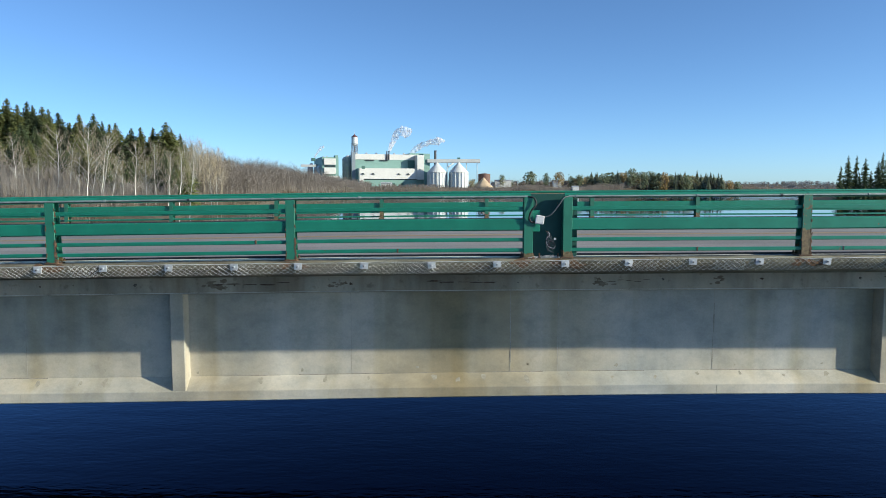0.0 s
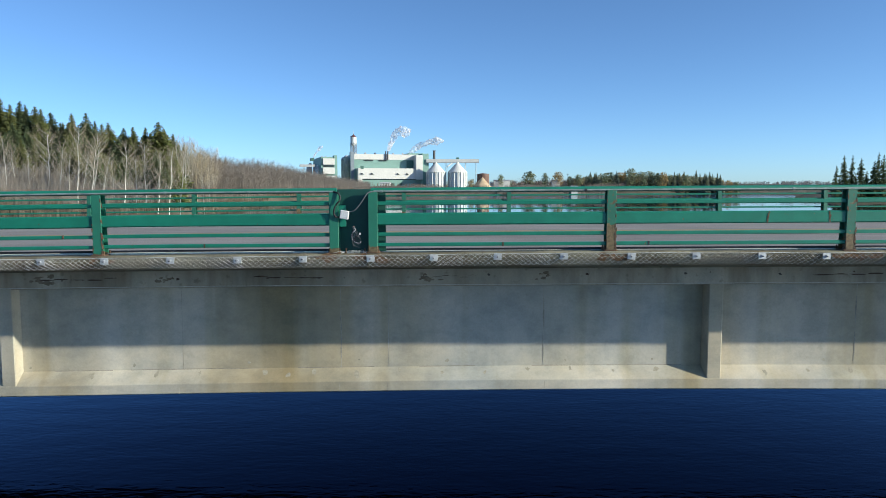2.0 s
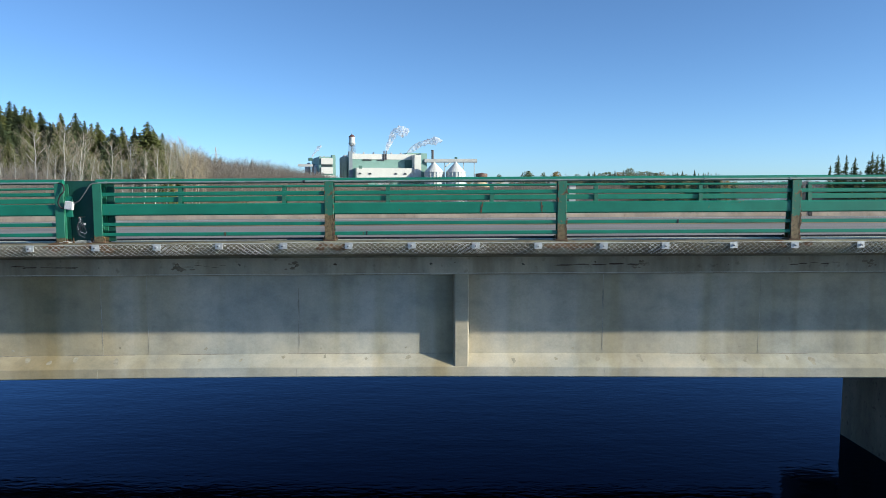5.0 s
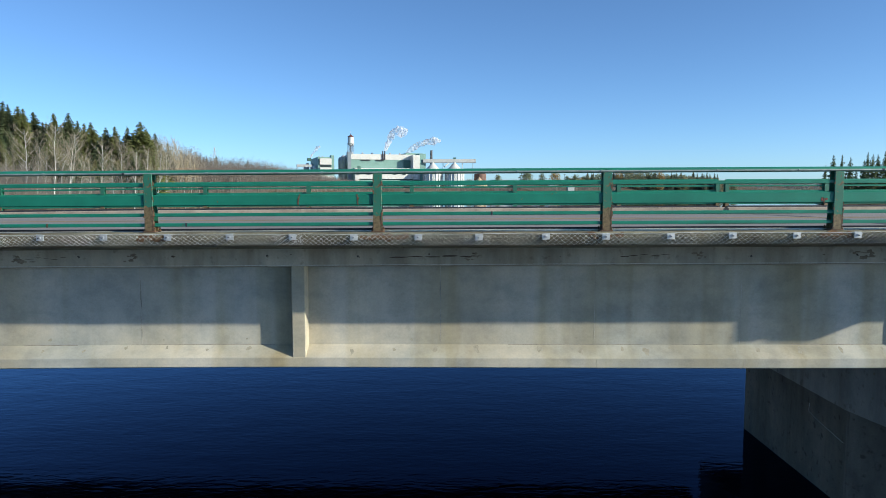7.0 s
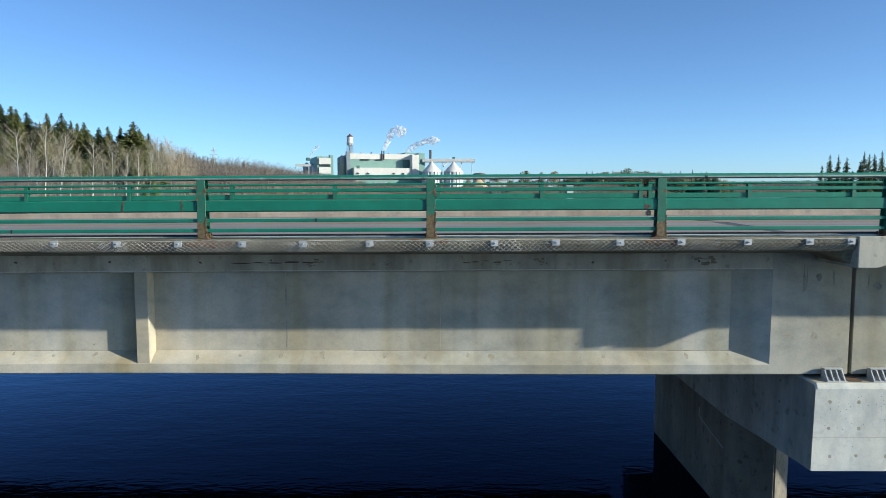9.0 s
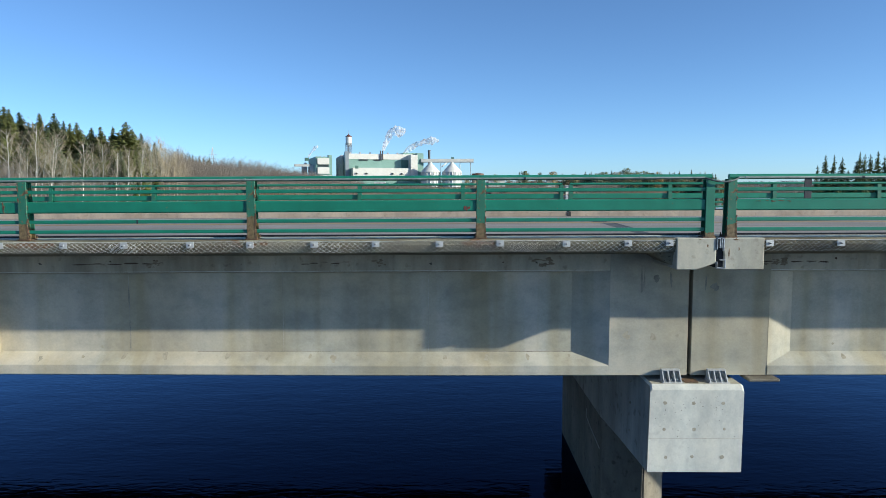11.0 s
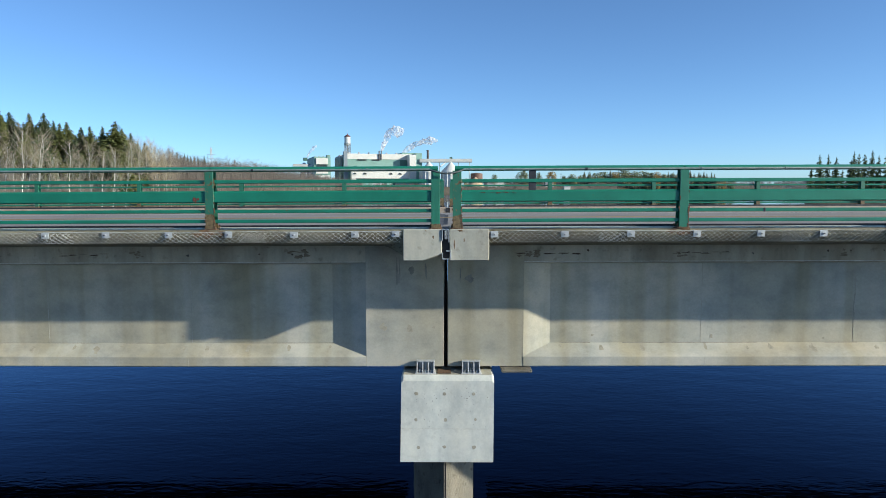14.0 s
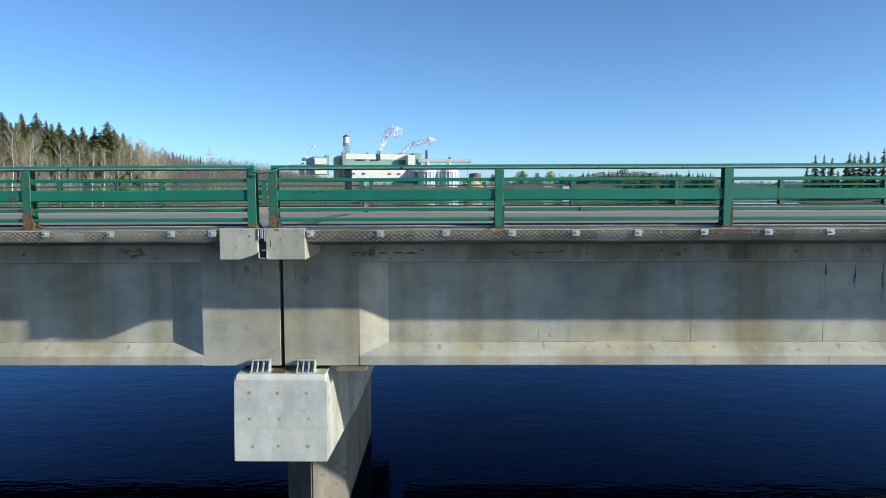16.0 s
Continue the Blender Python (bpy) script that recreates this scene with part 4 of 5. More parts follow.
part("white_tag", follow(box(B(), 1.375, 1.40, -0.005, 0.002, 5.615, 5.64)), GREY_BOX, bundle, "white tag")

# torn netting heaped on the kerb at the foot of the panel
heap = B()
for k in range(26):
    x, z = 1.12 + 0.36 * rnd.random(), 5.378
    pts = [(x, 0.03 + 0.10 * rnd.random(), z)]
    for q in range(4):
        pts.append((pts[-1][0] + rnd.uniform(-0.06, 0.06), min(0.16, max(-0.01, pts[-1][1] + rnd.uniform(-0.04, 0.04))), z + 0.045 * rnd.random() * (1 - abs(x - 1.28) / 0.3)))
    tube(heap, curve_pts(pts, 3), 0.0026, 4)
single("wire_scrap", follow(heap), WIRE, "tangled scrap of galvanised netting wire on the kerb", "scrap wire")

# ---- wire netting along the kerb, with its anchor plates ----
def netting(xa, xb, doubled):
    """Chain-link strip: zigzag wires hooked into one another, row under row, doubled where strips overlap."""
    bm = B()
    half, drop, rows = 0.0375, 0.029, 5

    def face(z):
        return -0.004 if z > 5.285 else -0.004 + (5.285 - z) * 0.55

    def strip(a, b, dx, dz, out):
        n = int((b - a) / half)
        slack = [0.010 * noise.noise((a + k * half * 0.5, dz * 50, 3)) for k in range(n + 1)]
        for row in range(rows):
            pts = []
            for k in range(n + 1):
                z = 5.342 + dz - drop * (row + (k + row) % 2) + slack[k] * row * 0.5 + rnd.uniform(-0.004, 0.004)
                z = max(z, 5.192)
                pts.append((a + dx + half * k + rnd.uniform(-0.005, 0.005) + 0.012 * math.sin(a + k * 0.31) * row * 0.3, face(z) - 0.003 * ((k + row) % 2) - out - rnd.uniform(0, 0.006), z))
            tube(bm, pts, 0.0026, 3, caps=False)
    strip(xa, xb, 0.0, 0.0, 0.0)
    for d in doubled:
        strip(d - 0.2, d + 0.2, 0.021, -0.012, 0.005)
    xs = span(xa, xb, 0.5)
    tube(bm, [(q, -0.014, 5.345 + 0.004 * math.sin(q * 5)) for q in xs], 0.0032, 4)
    return single("wire_netting", follow(swollen(bm)), WIRE, "galvanised chain-link netting stretched over the kerb face", "netting", "netting strips")


netting(X0, 16.20, (-9.6, -4.6, -2.7, -0.3, 2.5, 3.6, 6.4, 8.9, 11.6, 14.2))
netting(17.37, X1, (19.0, 21.4, 24.0, 26.8, 29.0))
PLATE_X = [-14.3 + 0.83 * k for k in range(11)] + [-5.16, -4.33, -3.5, -2.67, -1.86, -1.02, -0.17, 0.66, 1.52, 2.32, 3.13, 3.97, 4.82, 5.64, 6.47, 7.28, 8.13, 8.93, 9.81, 10.6, 11.45, 12.26, 13.1, 13.9, 14.77, 15.58, 16.12, 17.43, 18.36, 19.23, 20.1, 20.94, 21.76, 22.63, 23.47, 24.28] + [25.1 + 0.83 * k for k in range(12)]
PLATE_M = mesh_of("plate", box(B(), -0.05, 0.05, -0.008, 0.0, -0.042, 0.042, 0.002), GALV_DULL)
STUD_M = mesh_of("stud", tube(B(), [(0.0, 0.0, 0.0), (-0.006, -0.045, -0.004)], 0.008, 8), NAVY)
NUT_M = mesh_of("nut", tube(B(), [(0.0, -0.008, 0.0), (0.0, -0.024, 0.0)], 0.016, 6), GALV_DULL)
for x in PLATE_X:
    tilt = rnd.uniform(-5, 5)
    a = thing("anchor_plate", "small square galvanised anchor plate bolted over the netting", "anchor plate", "anchor plates")
    a.matrix_basis = pose(x, -0.012, 5.306 + rise(x) + swell(x) + rnd.uniform(-0.006, 0.006), 0, tilt, rnd.uniform(-3, 3))
    part("plate", PLATE_M, None, a)
    part("stud", STUD_M, None, a)
    part("nut", NUT_M, None, a)

# rust that has run from the worst post feet down the kerb face
for x in (-4.95, -1.92, 1.0, 1.56, 4.56, 7.6, 7.75, 10.6, 13.6, 19.95, 22.95):
    for k in range(8):
        xx = x + rnd.uniform(-0.20, 0.22)
        part("rust_run", follow(dab(B(), xx, 5.346 - 0.009 * k, rnd.uniform(0.03, 0.075), lambda q: -0.003 if q > 5.29 else (5.29 - q) * 0.5 - 0.003, 0.5, 0.7)), RUST_RUN, deck_left if x < 16.7 else deck_right, "brown rust stain under a post")

# ---- river and land ----
EYE_Y, EYE_Z = -8.7, 6.2
UNIT = 1219.0     # bearings, lifts: 1/1219 of the distance ahead, placed to fit the camera's view


def ahead(u, d):
    """The plan place at bearing u and distance d ahead of the first eye."""
    return u / UNIT * d, EYE_Y + d


def lift(l, d):
    return EYE_Z + l / UNIT * d


SHORE = [(-1500, 110), (-1000, 118), (-790, 128), (-620, 138), (-480, 156), (-400, 200), (-330, 275), (-240, 420), (-170, 600), (-110, 700), (0, 760), (150, 800), (300, 900), (480, 950), (620, 900), (650, 360), (690, 318), (800, 310), (1100, 280), (1700, 200)]
HILL = [(-1500, 16), (-790, 13), (-650, 12), (-520, 10), (-430, 8), (-330, 7), (-240, 8), (-170, 9), (0, 9), (110, 9), (225, 9), (290, 17), (430, 18), (490, 11), (640, 3), (1700, 6)]
SH_A = np.array([math.atan(u / UNIT) for u, d in SHORE])
SH_R = np.array([math.hypot(u / UNIT, 1) * d for u, d in SHORE])
HL_A = np.array([math.atan(u / UNIT) for u, d in HILL])
HL_H = np.array([h for u, h in HILL], float)


def land(x, y):
    """Height of the ground, and how far inland it lies."""
    a, r = math.atan2(x, y - EYE_Y), math.hypot(x, y - EYE_Y)
    rs = float(np.interp(a, SH_A, SH_R)) if SH_A[0] < a < SH_A[-1] else (120 if a < 0 else 200) + 30 * abs(math.sin(a))
    rs *= 1 + 0.03 * math.sin(a * 37) + 0.02 * math.sin(a * 91)
    d = r - rs
    if d < 0:
        return WATER_Z + max(-3.5, d * 0.12), d
    hill = float(np.interp(a, HL_A, HL_H))
    t = min(1.0, d / 90)
    h = WATER_Z + min(d * 0.10, 0.9) + hill * t * t * (3 - 2 * t) + min(d * 0.02, 1.0) * 1.2 * noise.noise((x * 0.01, y * 0.01, 0))
    far = min(1.0, max(0.0, (r - 1300) / 1500))
    return h + far * (14 + 9 * noise.noise((x * 0.0012, y * 0.0012, 3))), d


bm = B()
NA, RADII = 220, [70 * 1.062 ** k for k in range(70)]
rings = []
for r in RADII:
    rings.append([bm.verts.new((r * math.sin(2 * math.pi * k / NA), EYE_Y + r * math.cos(2 * math.pi * k / NA), land(r * math.sin(2 * math.pi * k / NA), EYE_Y + r * math.cos(2 * math.pi * k / NA))[0])) for k in range(NA)])
for a, b in zip(rings, rings[1:]):
    for k in range(NA):
        bm.faces.new((a[k], a[(k + 1) % NA], b[(k + 1) % NA], b[k]))
bm.faces.new(rings[0])
single("ground", bm, GROUND, "river bed and banks of dry autumn grass", "ground", kind="structure", smooth=True)
bm = B()
lathe_ring = [bm.verts.new((4300 * math.cos(2 * math.pi * k / 96), 4300 * math.sin(2 * math.pi * k / 96), WATER_Z)) for k in range(96)]
bm.faces.new(lathe_ring)
water_mesh = bpy.data.meshes.new("water")
bm.to_mesh(water_mesh)
bm.free()
water_mesh.materials.append(WATER)
tagged(new("water", water_mesh), "calm dark blue river with small ripples", "water", "", "structure")


# ---- trees ----
def ribbon(out, a, b, wa, wb, side):
    """A thin tapered strip from a to b, as vertices and faces."""
    vs, fs = out
    n = len(vs)
    vs += [a - side * wa, a + side * wa, b + side * wb, b - side * wb]
    fs.append((n, n + 1, n + 2, n + 3))


def stick(out, a, b, ra, rb):
    """A three-sided tapered stick."""
    vs, fs = out
    d = (b - a).normalized()
    u = d.cross(Vector((0, 0, 1)) if abs(d.z) < 0.9 else Vector((1, 0, 0))).normalized()
    w = d.cross(u)
    n = len(vs)
    for p, r in ((a, ra), (b, rb)):
        for k in range(3):
            q = 2 * math.pi * k / 3
            vs.append(p + (u * math.cos(q) + w * math.sin(q)) * r)
    for k in range(3):
        fs.append((n + k, n + (k + 1) % 3, n + 3 + (k + 1) % 3, n + 3 + k))


def mesh_from(name, out, mat):
    me = bpy.data.meshes.new(name)
    me.from_pydata([tuple(v) for v in out[0]], [], out[1])
    me.materials.append(mat)
    me.update()
    return me


def spruce(seed, girth, levels, sprays=21, broad=0.07, ragged=0.08, point=0.82):
    """A unit-high spruce: tapered trunk, and close whorls of drooping ragged sprays."""
    g = random.Random(seed)
    trunk, crown = ([], []), ([], [])
    p = Vector((0, 0, -0.03))
    for k in range(5):
        q = Vector((g.uniform(-0.004, 0.004), g.uniform(-0.004, 0.004), (k + 1) / 5))
        stick(trunk, p, q, 0.014 * (1 - k / 5.5), 0.014 * (1 - (k + 1) / 5.5))
        p = q
    vs, fs = crown
    for lv in range(levels):
        t = 0.08 + 0.93 * (lv / (levels - 1)) ** 0.9
        full = 1.12 * girth * (1.02 - t) ** point * (1 - ragged + ragged * math.sin(lv * 1.7 + seed)) + 0.008
        for k in range(sprays if t < 0.85 else 7):
            a = g.uniform(0, 6.283)
            ln = full * g.uniform(0.42, 1.22)
            d = Vector((math.cos(a), math.sin(a), 0))
            s = Vector((-d.y, d.x, 0))
            z = t + g.uniform(-0.012, 0.012)
            root = Vector((0, 0, z))
            mid = d * ln * 0.55 + Vector((0, 0, z - ln * g.uniform(0.05, 0.28)))
            tip = d * ln + Vector((0, 0, z - ln * g.uniform(0.15, 0.55)))
            wd = 0.009 + broad * ln
            for pa, pb, w in ((root, mid, wd), (mid, tip, wd)):
                n = len(vs)
                drop = Vector((0, 0, -wd * g.uniform(0.6, 1.6)))
                c = (pa + pb) / 2
                vs += [pa, pb, c + s * w * g.uniform(0.6, 1.3) + drop, c - s * w * g.uniform(0.6, 1.3) + drop]
                fs += [(n, n + 1, n + 2), (n + 1, n, n + 3)]
    return trunk, crown


def bare_tree(seed, limbs, spread, twig, thin=1.0, pale_limbs=False, bole=0.0085):
    """A unit-high leafless tree: bending trunk, rising limbs, forks and twigs."""
    g = random.Random(seed)
    trunk, crown = ([], []), ([], [])
    pts = [Vector((0, 0, -0.03))]
    for k in range(8):
        pts.append(Vector((pts[-1].x + g.uniform(-0.014, 0.014), pts[-1].y + g.uniform(-0.014, 0.014), (k + 1) / 8)))
    for k in range(8):
        stick(trunk, pts[k], pts[k + 1], bole * (1 - k / 9), bole * (1 - (k + 1) / 9))
    for i in range(limbs):
        t = 0.28 + 0.68 * (i + g.random()) / limbs
        k = min(7, int(t * 8))
        base = pts[k].lerp(pts[k + 1], t * 8 - k)
        a = g.uniform(0, 6.283)
        ln = spread * (1.15 - t) * g.uniform(0.7, 1.25) + 0.05
        d = Vector((math.cos(a), math.sin(a), g.uniform(0.7, 1.5))).normalized()
        p = base
        for s in range(3):
            q = p + d * ln / 3
            stick(trunk if pale_limbs else crown, p, q, 0.0042 * thin * (1 - s / 3.5), 0.0042 * thin * (1 - (s + 1) / 3.5))
            for f in range(3):
                e = (d + Vector((g.uniform(-0.9, 0.9), g.uniform(-0.9, 0.9), g.uniform(0.0, 0.7)))).normalized()
                r = q + e * ln * g.uniform(0.18, 0.42)
                stick(crown, q, r, 0.0022 * thin, 0.0010 * thin)
                for w in range(twig):
                    h = (e + Vector((g.uniform(-0.8, 0.8), g.uniform(-0.8, 0.8), g.uniform(-0.2, 0.7)))).normalized()
                    c = q.lerp(r, g.uniform(0.4, 1))
                    ribbon(crown, c, c + h * ln * g.uniform(0.12, 0.3), 0.0016 * thin, 0.0007 * thin, Vector((g.uniform(-1, 1), g.uniform(-1, 1), 0.2)).normalized())
            p = q
            d = (d + Vector((g.uniform(-0.2, 0.2), g.uniform(-0.2, 0.2), 0.18))).normalized()
    return trunk, crown


def leafy(seed, clumps=150, fine=0.062):
    """A unit-high round-crowned tree for far woods: a short trunk under ragged clumps."""
    g = random.Random(seed)
    out = ([], [])
    stick(out, Vector((0, 0, -0.05)), Vector((0, 0, 0.6)), 0.03, 0.015)
    for k in range(clumps):
        a, e = g.uniform(0, 6.283), g.uniform(-1.3, 1.4)
        r = g.uniform(0.35, 1.0)
        c = Vector((0.36 * r * math.cos(a) * math.cos(e), 0.36 * r * math.sin(a) * math.cos(e), 0.49 + 0.48 * r * math.sin(e)))
        vs, fs = out
        n = len(vs)
        s = g.uniform(0.6, 1.25) * fine
        vs += [c + Vector((g.uniform(-s, s), g.uniform(-s, s), g.uniform(-s, s))) for q in range(4)]
        fs += [(n, n + 1, n + 2), (n, n + 2, n + 3), (n, n + 1, n + 3)]
    return out


SPRUCES = []
for sd, girth, lv in ((1, 0.20, 60), (2, 0.17, 64), (3, 0.23, 58), (4, 0.185, 62)):
    tr, cr = spruce(sd, girth, lv)
    SPRUCES.append((mesh_from("trunk", tr, BARK), mesh_from("crown", cr, NEEDLES), mesh_from("crown", cr, NEEDLES_DARK), mesh_from("crown", cr, NEEDLES_HAZE)))
OPEN_SPRUCES = []
for sd, girth in ((5, 0.19), (6, 0.22), (7, 0.17)):
    tr, cr = spruce(sd, girth, 34, 13, 0.10, 0.26, 0.6)
    OPEN_SPRUCES.append((mesh_from("trunk", tr, BARK), mesh_from("crown", cr, NEEDLES_DARK)))
BIRCHES = []
for sd, limbs, spread in ((11, 27, 0.40), (12, 30, 0.35), (13, 25, 0.44), (14, 31, 0.32)):
    tr, cr = bare_tree(sd, limbs, spread, 3, 0.36, True, 0.009)
    BIRCHES.append((mesh_from("trunk", tr, BIRCH), mesh_from("crown", cr, TWIGS), mesh_from("crown", cr, LARCH), mesh_from("trunk", tr, TWIGS)))
LEAFY = [leafy(k) for k in (21, 22, 23)]
DENSE_LEAFY = [leafy(k, 210, 0.056) for k in (24, 25, 26)]


def stand(kind, label, category, group, trunk, crown, x, y, height, width=1.0, lean=0.0):
    t = thing(kind, label, category, group)
    t.matrix_basis = Matrix.Translation((x, y, land(x, y)[0])) @ Matrix.Rotation(math.atan(lean) + rnd.uniform(-0.02, 0.02), 4, "Y") @ Matrix.LocRotScale((0, 0, 0), Euler((rnd.uniform(-0.03, 0.03), 0, rnd.uniform(0, 6.28))), (height * width, height * width, height))
    part("trunk", trunk, None, t)
    part("crown", crown, None, t)
    return t


def topline(u, table):
    return float(np.interp(u, [a for a, b in table], [b for a, b in table]))


LEFT_TOP = [(-1100, 162), (-787, 156), (-720, 146), (-676, 133), (-640, 128), (-601, 116), (-560, 107), (-492, 106), (-463, 92), (-424, 82), (-397, 68), (-365, 50), (-330, 47)]
tr = random.Random(31)
# front row of tall spruces: bearing, lift of the top, breadth
ROW = [(-905, 170, 0.8), (-880, 158, 0.7), (-858, 166, 0.8), (-830, 155, 0.75), (-806, 162, 0.8), (-785, 150, 0.7), (-768, 158, 0.8), (-748, 147, 0.7), (-733, 152, 0.75), (-720, 146, 0.7), (-707, 143, 0.8), (-694, 139, 0.65), (-676, 133, 0.9), (-660, 116, 0.7), (-642, 131, 0.75), (-629, 112, 0.7), (-615, 131, 0.7), (-601, 118, 0.6), (-585, 114, 0.7), (-574, 115, 0.75), (-552, 106, 0.8), (-533, 108, 0.75), (-512, 108, 0.65), (-492, 116, 0.95), (-479, 104, 0.7), (-463, 96, 0.7)]
for u, l, w in ROW:
    d = tr.uniform(202, 209)
    x, y = ahead(u, d)
    s = tr.choice(SPRUCES)
    stand("spruce_tree", "tall green spruce on the wooded river bank", "tree", "spruces on the bank", s[0], s[1] if tr.random() < 0.6 else s[2], x, y, lift(l, d) - land(x, y)[0], w * 2.35)
# rows behind that close the wood
for near, deep, lo, hi, step in ((214, 226, 0.68, 0.92, 10), (230, 262, 0.66, 0.9, 9)):
    u = -960.0
    while u < -440:
        d = tr.uniform(near, deep)
        x, y = ahead(u, d)
        s = tr.choice(SPRUCES)
        stand("spruce_tree", "dark spruce deeper in the wood", "tree", "spruces on the bank", s[0], s[2] if tr.random() < 0.7 else s[1], x, y, max(8.0, lift(topline(u, LEFT_TOP) * tr.uniform(lo, hi), d) - land(x, y)[0]), tr.uniform(1.3, 1.8))
        u += tr.uniform(0.7, 1.4) * step
# young spruces between the birches
u = -950.0
while u < -460:
    d = tr.uniform(178, 194)
    x, y = ahead(u, d)
    s = tr.choice(SPRUCES)
    stand("spruce_tree", "young dark green spruce behind the birches", "tree", "spruces on the bank", s[0], s[1] if tr.random() < 0.5 else s[2], x, y, max(5.0, lift(topline(u, LEFT_TOP) * tr.uniform(0.4, 0.78), d) - land(x, y)[0]), tr.uniform(1.4, 1.9))
    u += tr.uniform(9, 19)
# birches in front: bearing of the foot and of the top, lift of the top, breadth
for u, top_u, l, w in ((-905, -890, 105, 1.0), (-850, -842, 96, 1.2), (-812, -805, 112, 1.1), (-786, -790, 78, 1.0), (-757, -760, 90, 1.0), (-739, -741, 74, 1.1), (-718, -714, 66, 0.9), (-684, -678, 103, 1.45), (-664, -652, 82, 0.8), (-645, -647, 60, 0.8), (-632, -628, 112, 1.0), (-625, -612, 62, 0.9), (-610, -595, 99, 1.1), (-605, -589, 88, 0.9), (-592, -573, 60, 1.0), (-568, -566, 52, 0.8), (-550, -548, 80, 1.2), (-528, -524, 60, 0.9), (-511, -508, 80, 0.9), (-490, -478, 66, 0.9), (-470, -458, 68, 0.9), (-452, -444, 82, 0.8)):
    d = tr.uniform(157, 164)
    x, y = ahead(u, d)
    s = tr.choice(BIRCHES)
    h = lift(l, d) - land(x, y)[0]
    stand("birch_tree", "leafless white-barked birch at the edge of the wood", "tree", "birches on the bank", s[0], s[1], x, y, h, w, lean=(top_u - u) / UNIT * d / h)
# close stand of slender aspens and yellow trees where the wood falls away
u = -468.0
while u < -392:
    d = tr.uniform(192, 214)
    x, y = ahead(u, d)
    s = tr.choice(BIRCHES)
    yellow = -428 < u < -402 and tr.random() < 0.6
    stand("larch_tree" if yellow else "aspen_tree", "bare tree with a last haze of yellow twigs" if yellow else "slender leafless pale aspen in a close stand", "tree", "pale trees on the bank", s[3] if yellow or tr.random() < 0.45 else s[0], s[2] if yellow else s[1], x, y, lift(topline(u, LEFT_TOP) * tr.uniform(0.86, 1.06), d) - land(x, y)[0], tr.uniform(0.55, 0.8))
    u += tr.uniform(3.2, 6.0)
# small spruces along the falling ridge
for u, l in ((-440, 67), (-433, 63), (-427, 65), (-420, 60), (-414, 62), (-408, 61), (-401, 57), (-396, 59), (-388, 55), (-381, 54), (-379, 59), (-372, 50), (-365, 49), (-323, 51), (-340, 46), (-352, 47)):
    d = tr.uniform(360, 380)
    x, y = ahead(u, d)
    s = tr.choice(SPRUCES)
    stand("spruce_tree", "small distant spruce on the falling ridge", "tree", "spruces on the ridge", s[0], s[2], x, y, lift(l, d) - land(x, y)[0], tr.uniform(0.6, 0.9))


def thicket(name, label, mat, place, count, seed, tall, stems, wide):
    """Many leafless stems with side twigs as one mesh."""
    g = random.Random(seed)
    out = ([], [])
    for k in range(count):
        x, y, h = place(g)
        z = land(x, y)[0]
        h = h or g.uniform(*tall)
        for s in range(stems):
            a = Vector((x + g.uniform(-0.5, 0.5) * wide * 4, y + g.uniform(-1, 1), z - 0.3))
            b = a + Vector((g.uniform(-0.16, 0.16) * h, g.uniform(-0.1, 0.1) * h, h * g.uniform(0.7, 1.0) + 0.3))
            side = Vector((1, g.uniform(-0.3, 0.3), 0))
            m = a.lerp(b, 0.5) + Vector((g.uniform(-0.03, 0.03) * h, 0, 0))
            ribbon(out, a, m, wide, wide * 0.7, side)
            ribbon(out, m, b, wide * 0.7, wide * 0.25, side)
            for t in range(4):
                c = a.lerp(b, g.uniform(0.3, 0.9))
                e = c + Vector((g.uniform(-0.2, 0.2) * h, g.uniform(-0.1, 0.1) * h, g.uniform(0.12, 0.3) * h))
                ribbon(out, c, e, wide * 0.5, wide * 0.15, side)
    return tagged(new(name, mesh_from(name, out, mat)), label, "brush", kind="stuff")


def joined(name, label, category, mat, shapes, spots):
    """Many copies of unit-high shapes as one mesh; spots: x, y, height, width."""
    out = ([], [])
    for k, (x, y, h, w) in enumerate(spots):
        vs, fs = shapes[k % len(shapes)]
        n, ca, sa, z = len(out[0]), math.cos(k * 2.4) * h * w, math.sin(k * 2.4) * h * w, land(x, y)[0]
        out[0].extend([(x + v[0] * ca - v[1] * sa, y + v[0] * sa + v[1] * ca, z + h * v[2]) for v in vs])
        out[1].extend([tuple(n + i for i in f) for f in fs])
    return tagged(new(name, mesh_from(name, out, mat)), label, category, kind="stuff")


def both(pair):
    (va, fa), (vb, fb) = pair
    return va + vb, fa + [tuple(len(va) + i for i in f) for f in fb]


SAPLINGS = [both(bare_tree(k, 14, 0.36, 3, 0.36)) for k in (51, 52, 53, 54, 55)]
FAR_SAPLINGS = [both(bare_tree(k, 8, 0.40, 1, 0.5, bole=0.006)) for k in (56, 57, 58, 59)]
THIN_SAPLINGS = [both(bare_tree(k, 5, 0.42, 0, 1.0, bole=0.007)) for k in (60, 61, 62)]
g5 = random.Random(5)
spots = []
for k in range(150):
    u, d = g5.uniform(-960, -395), g5.uniform(168, 200)
    x, y = ahead(u, d)
    spots.append((x, y, g5.uniform(0.09, 0.22) * (lift(topline(u, LEFT_TOP), d) - 4), g5.uniform(0.8, 1.3)))
joined("alder_brush", "leafless grey-brown saplings and brush under the birches", "brush", BRUSH, SAPLINGS, spots)
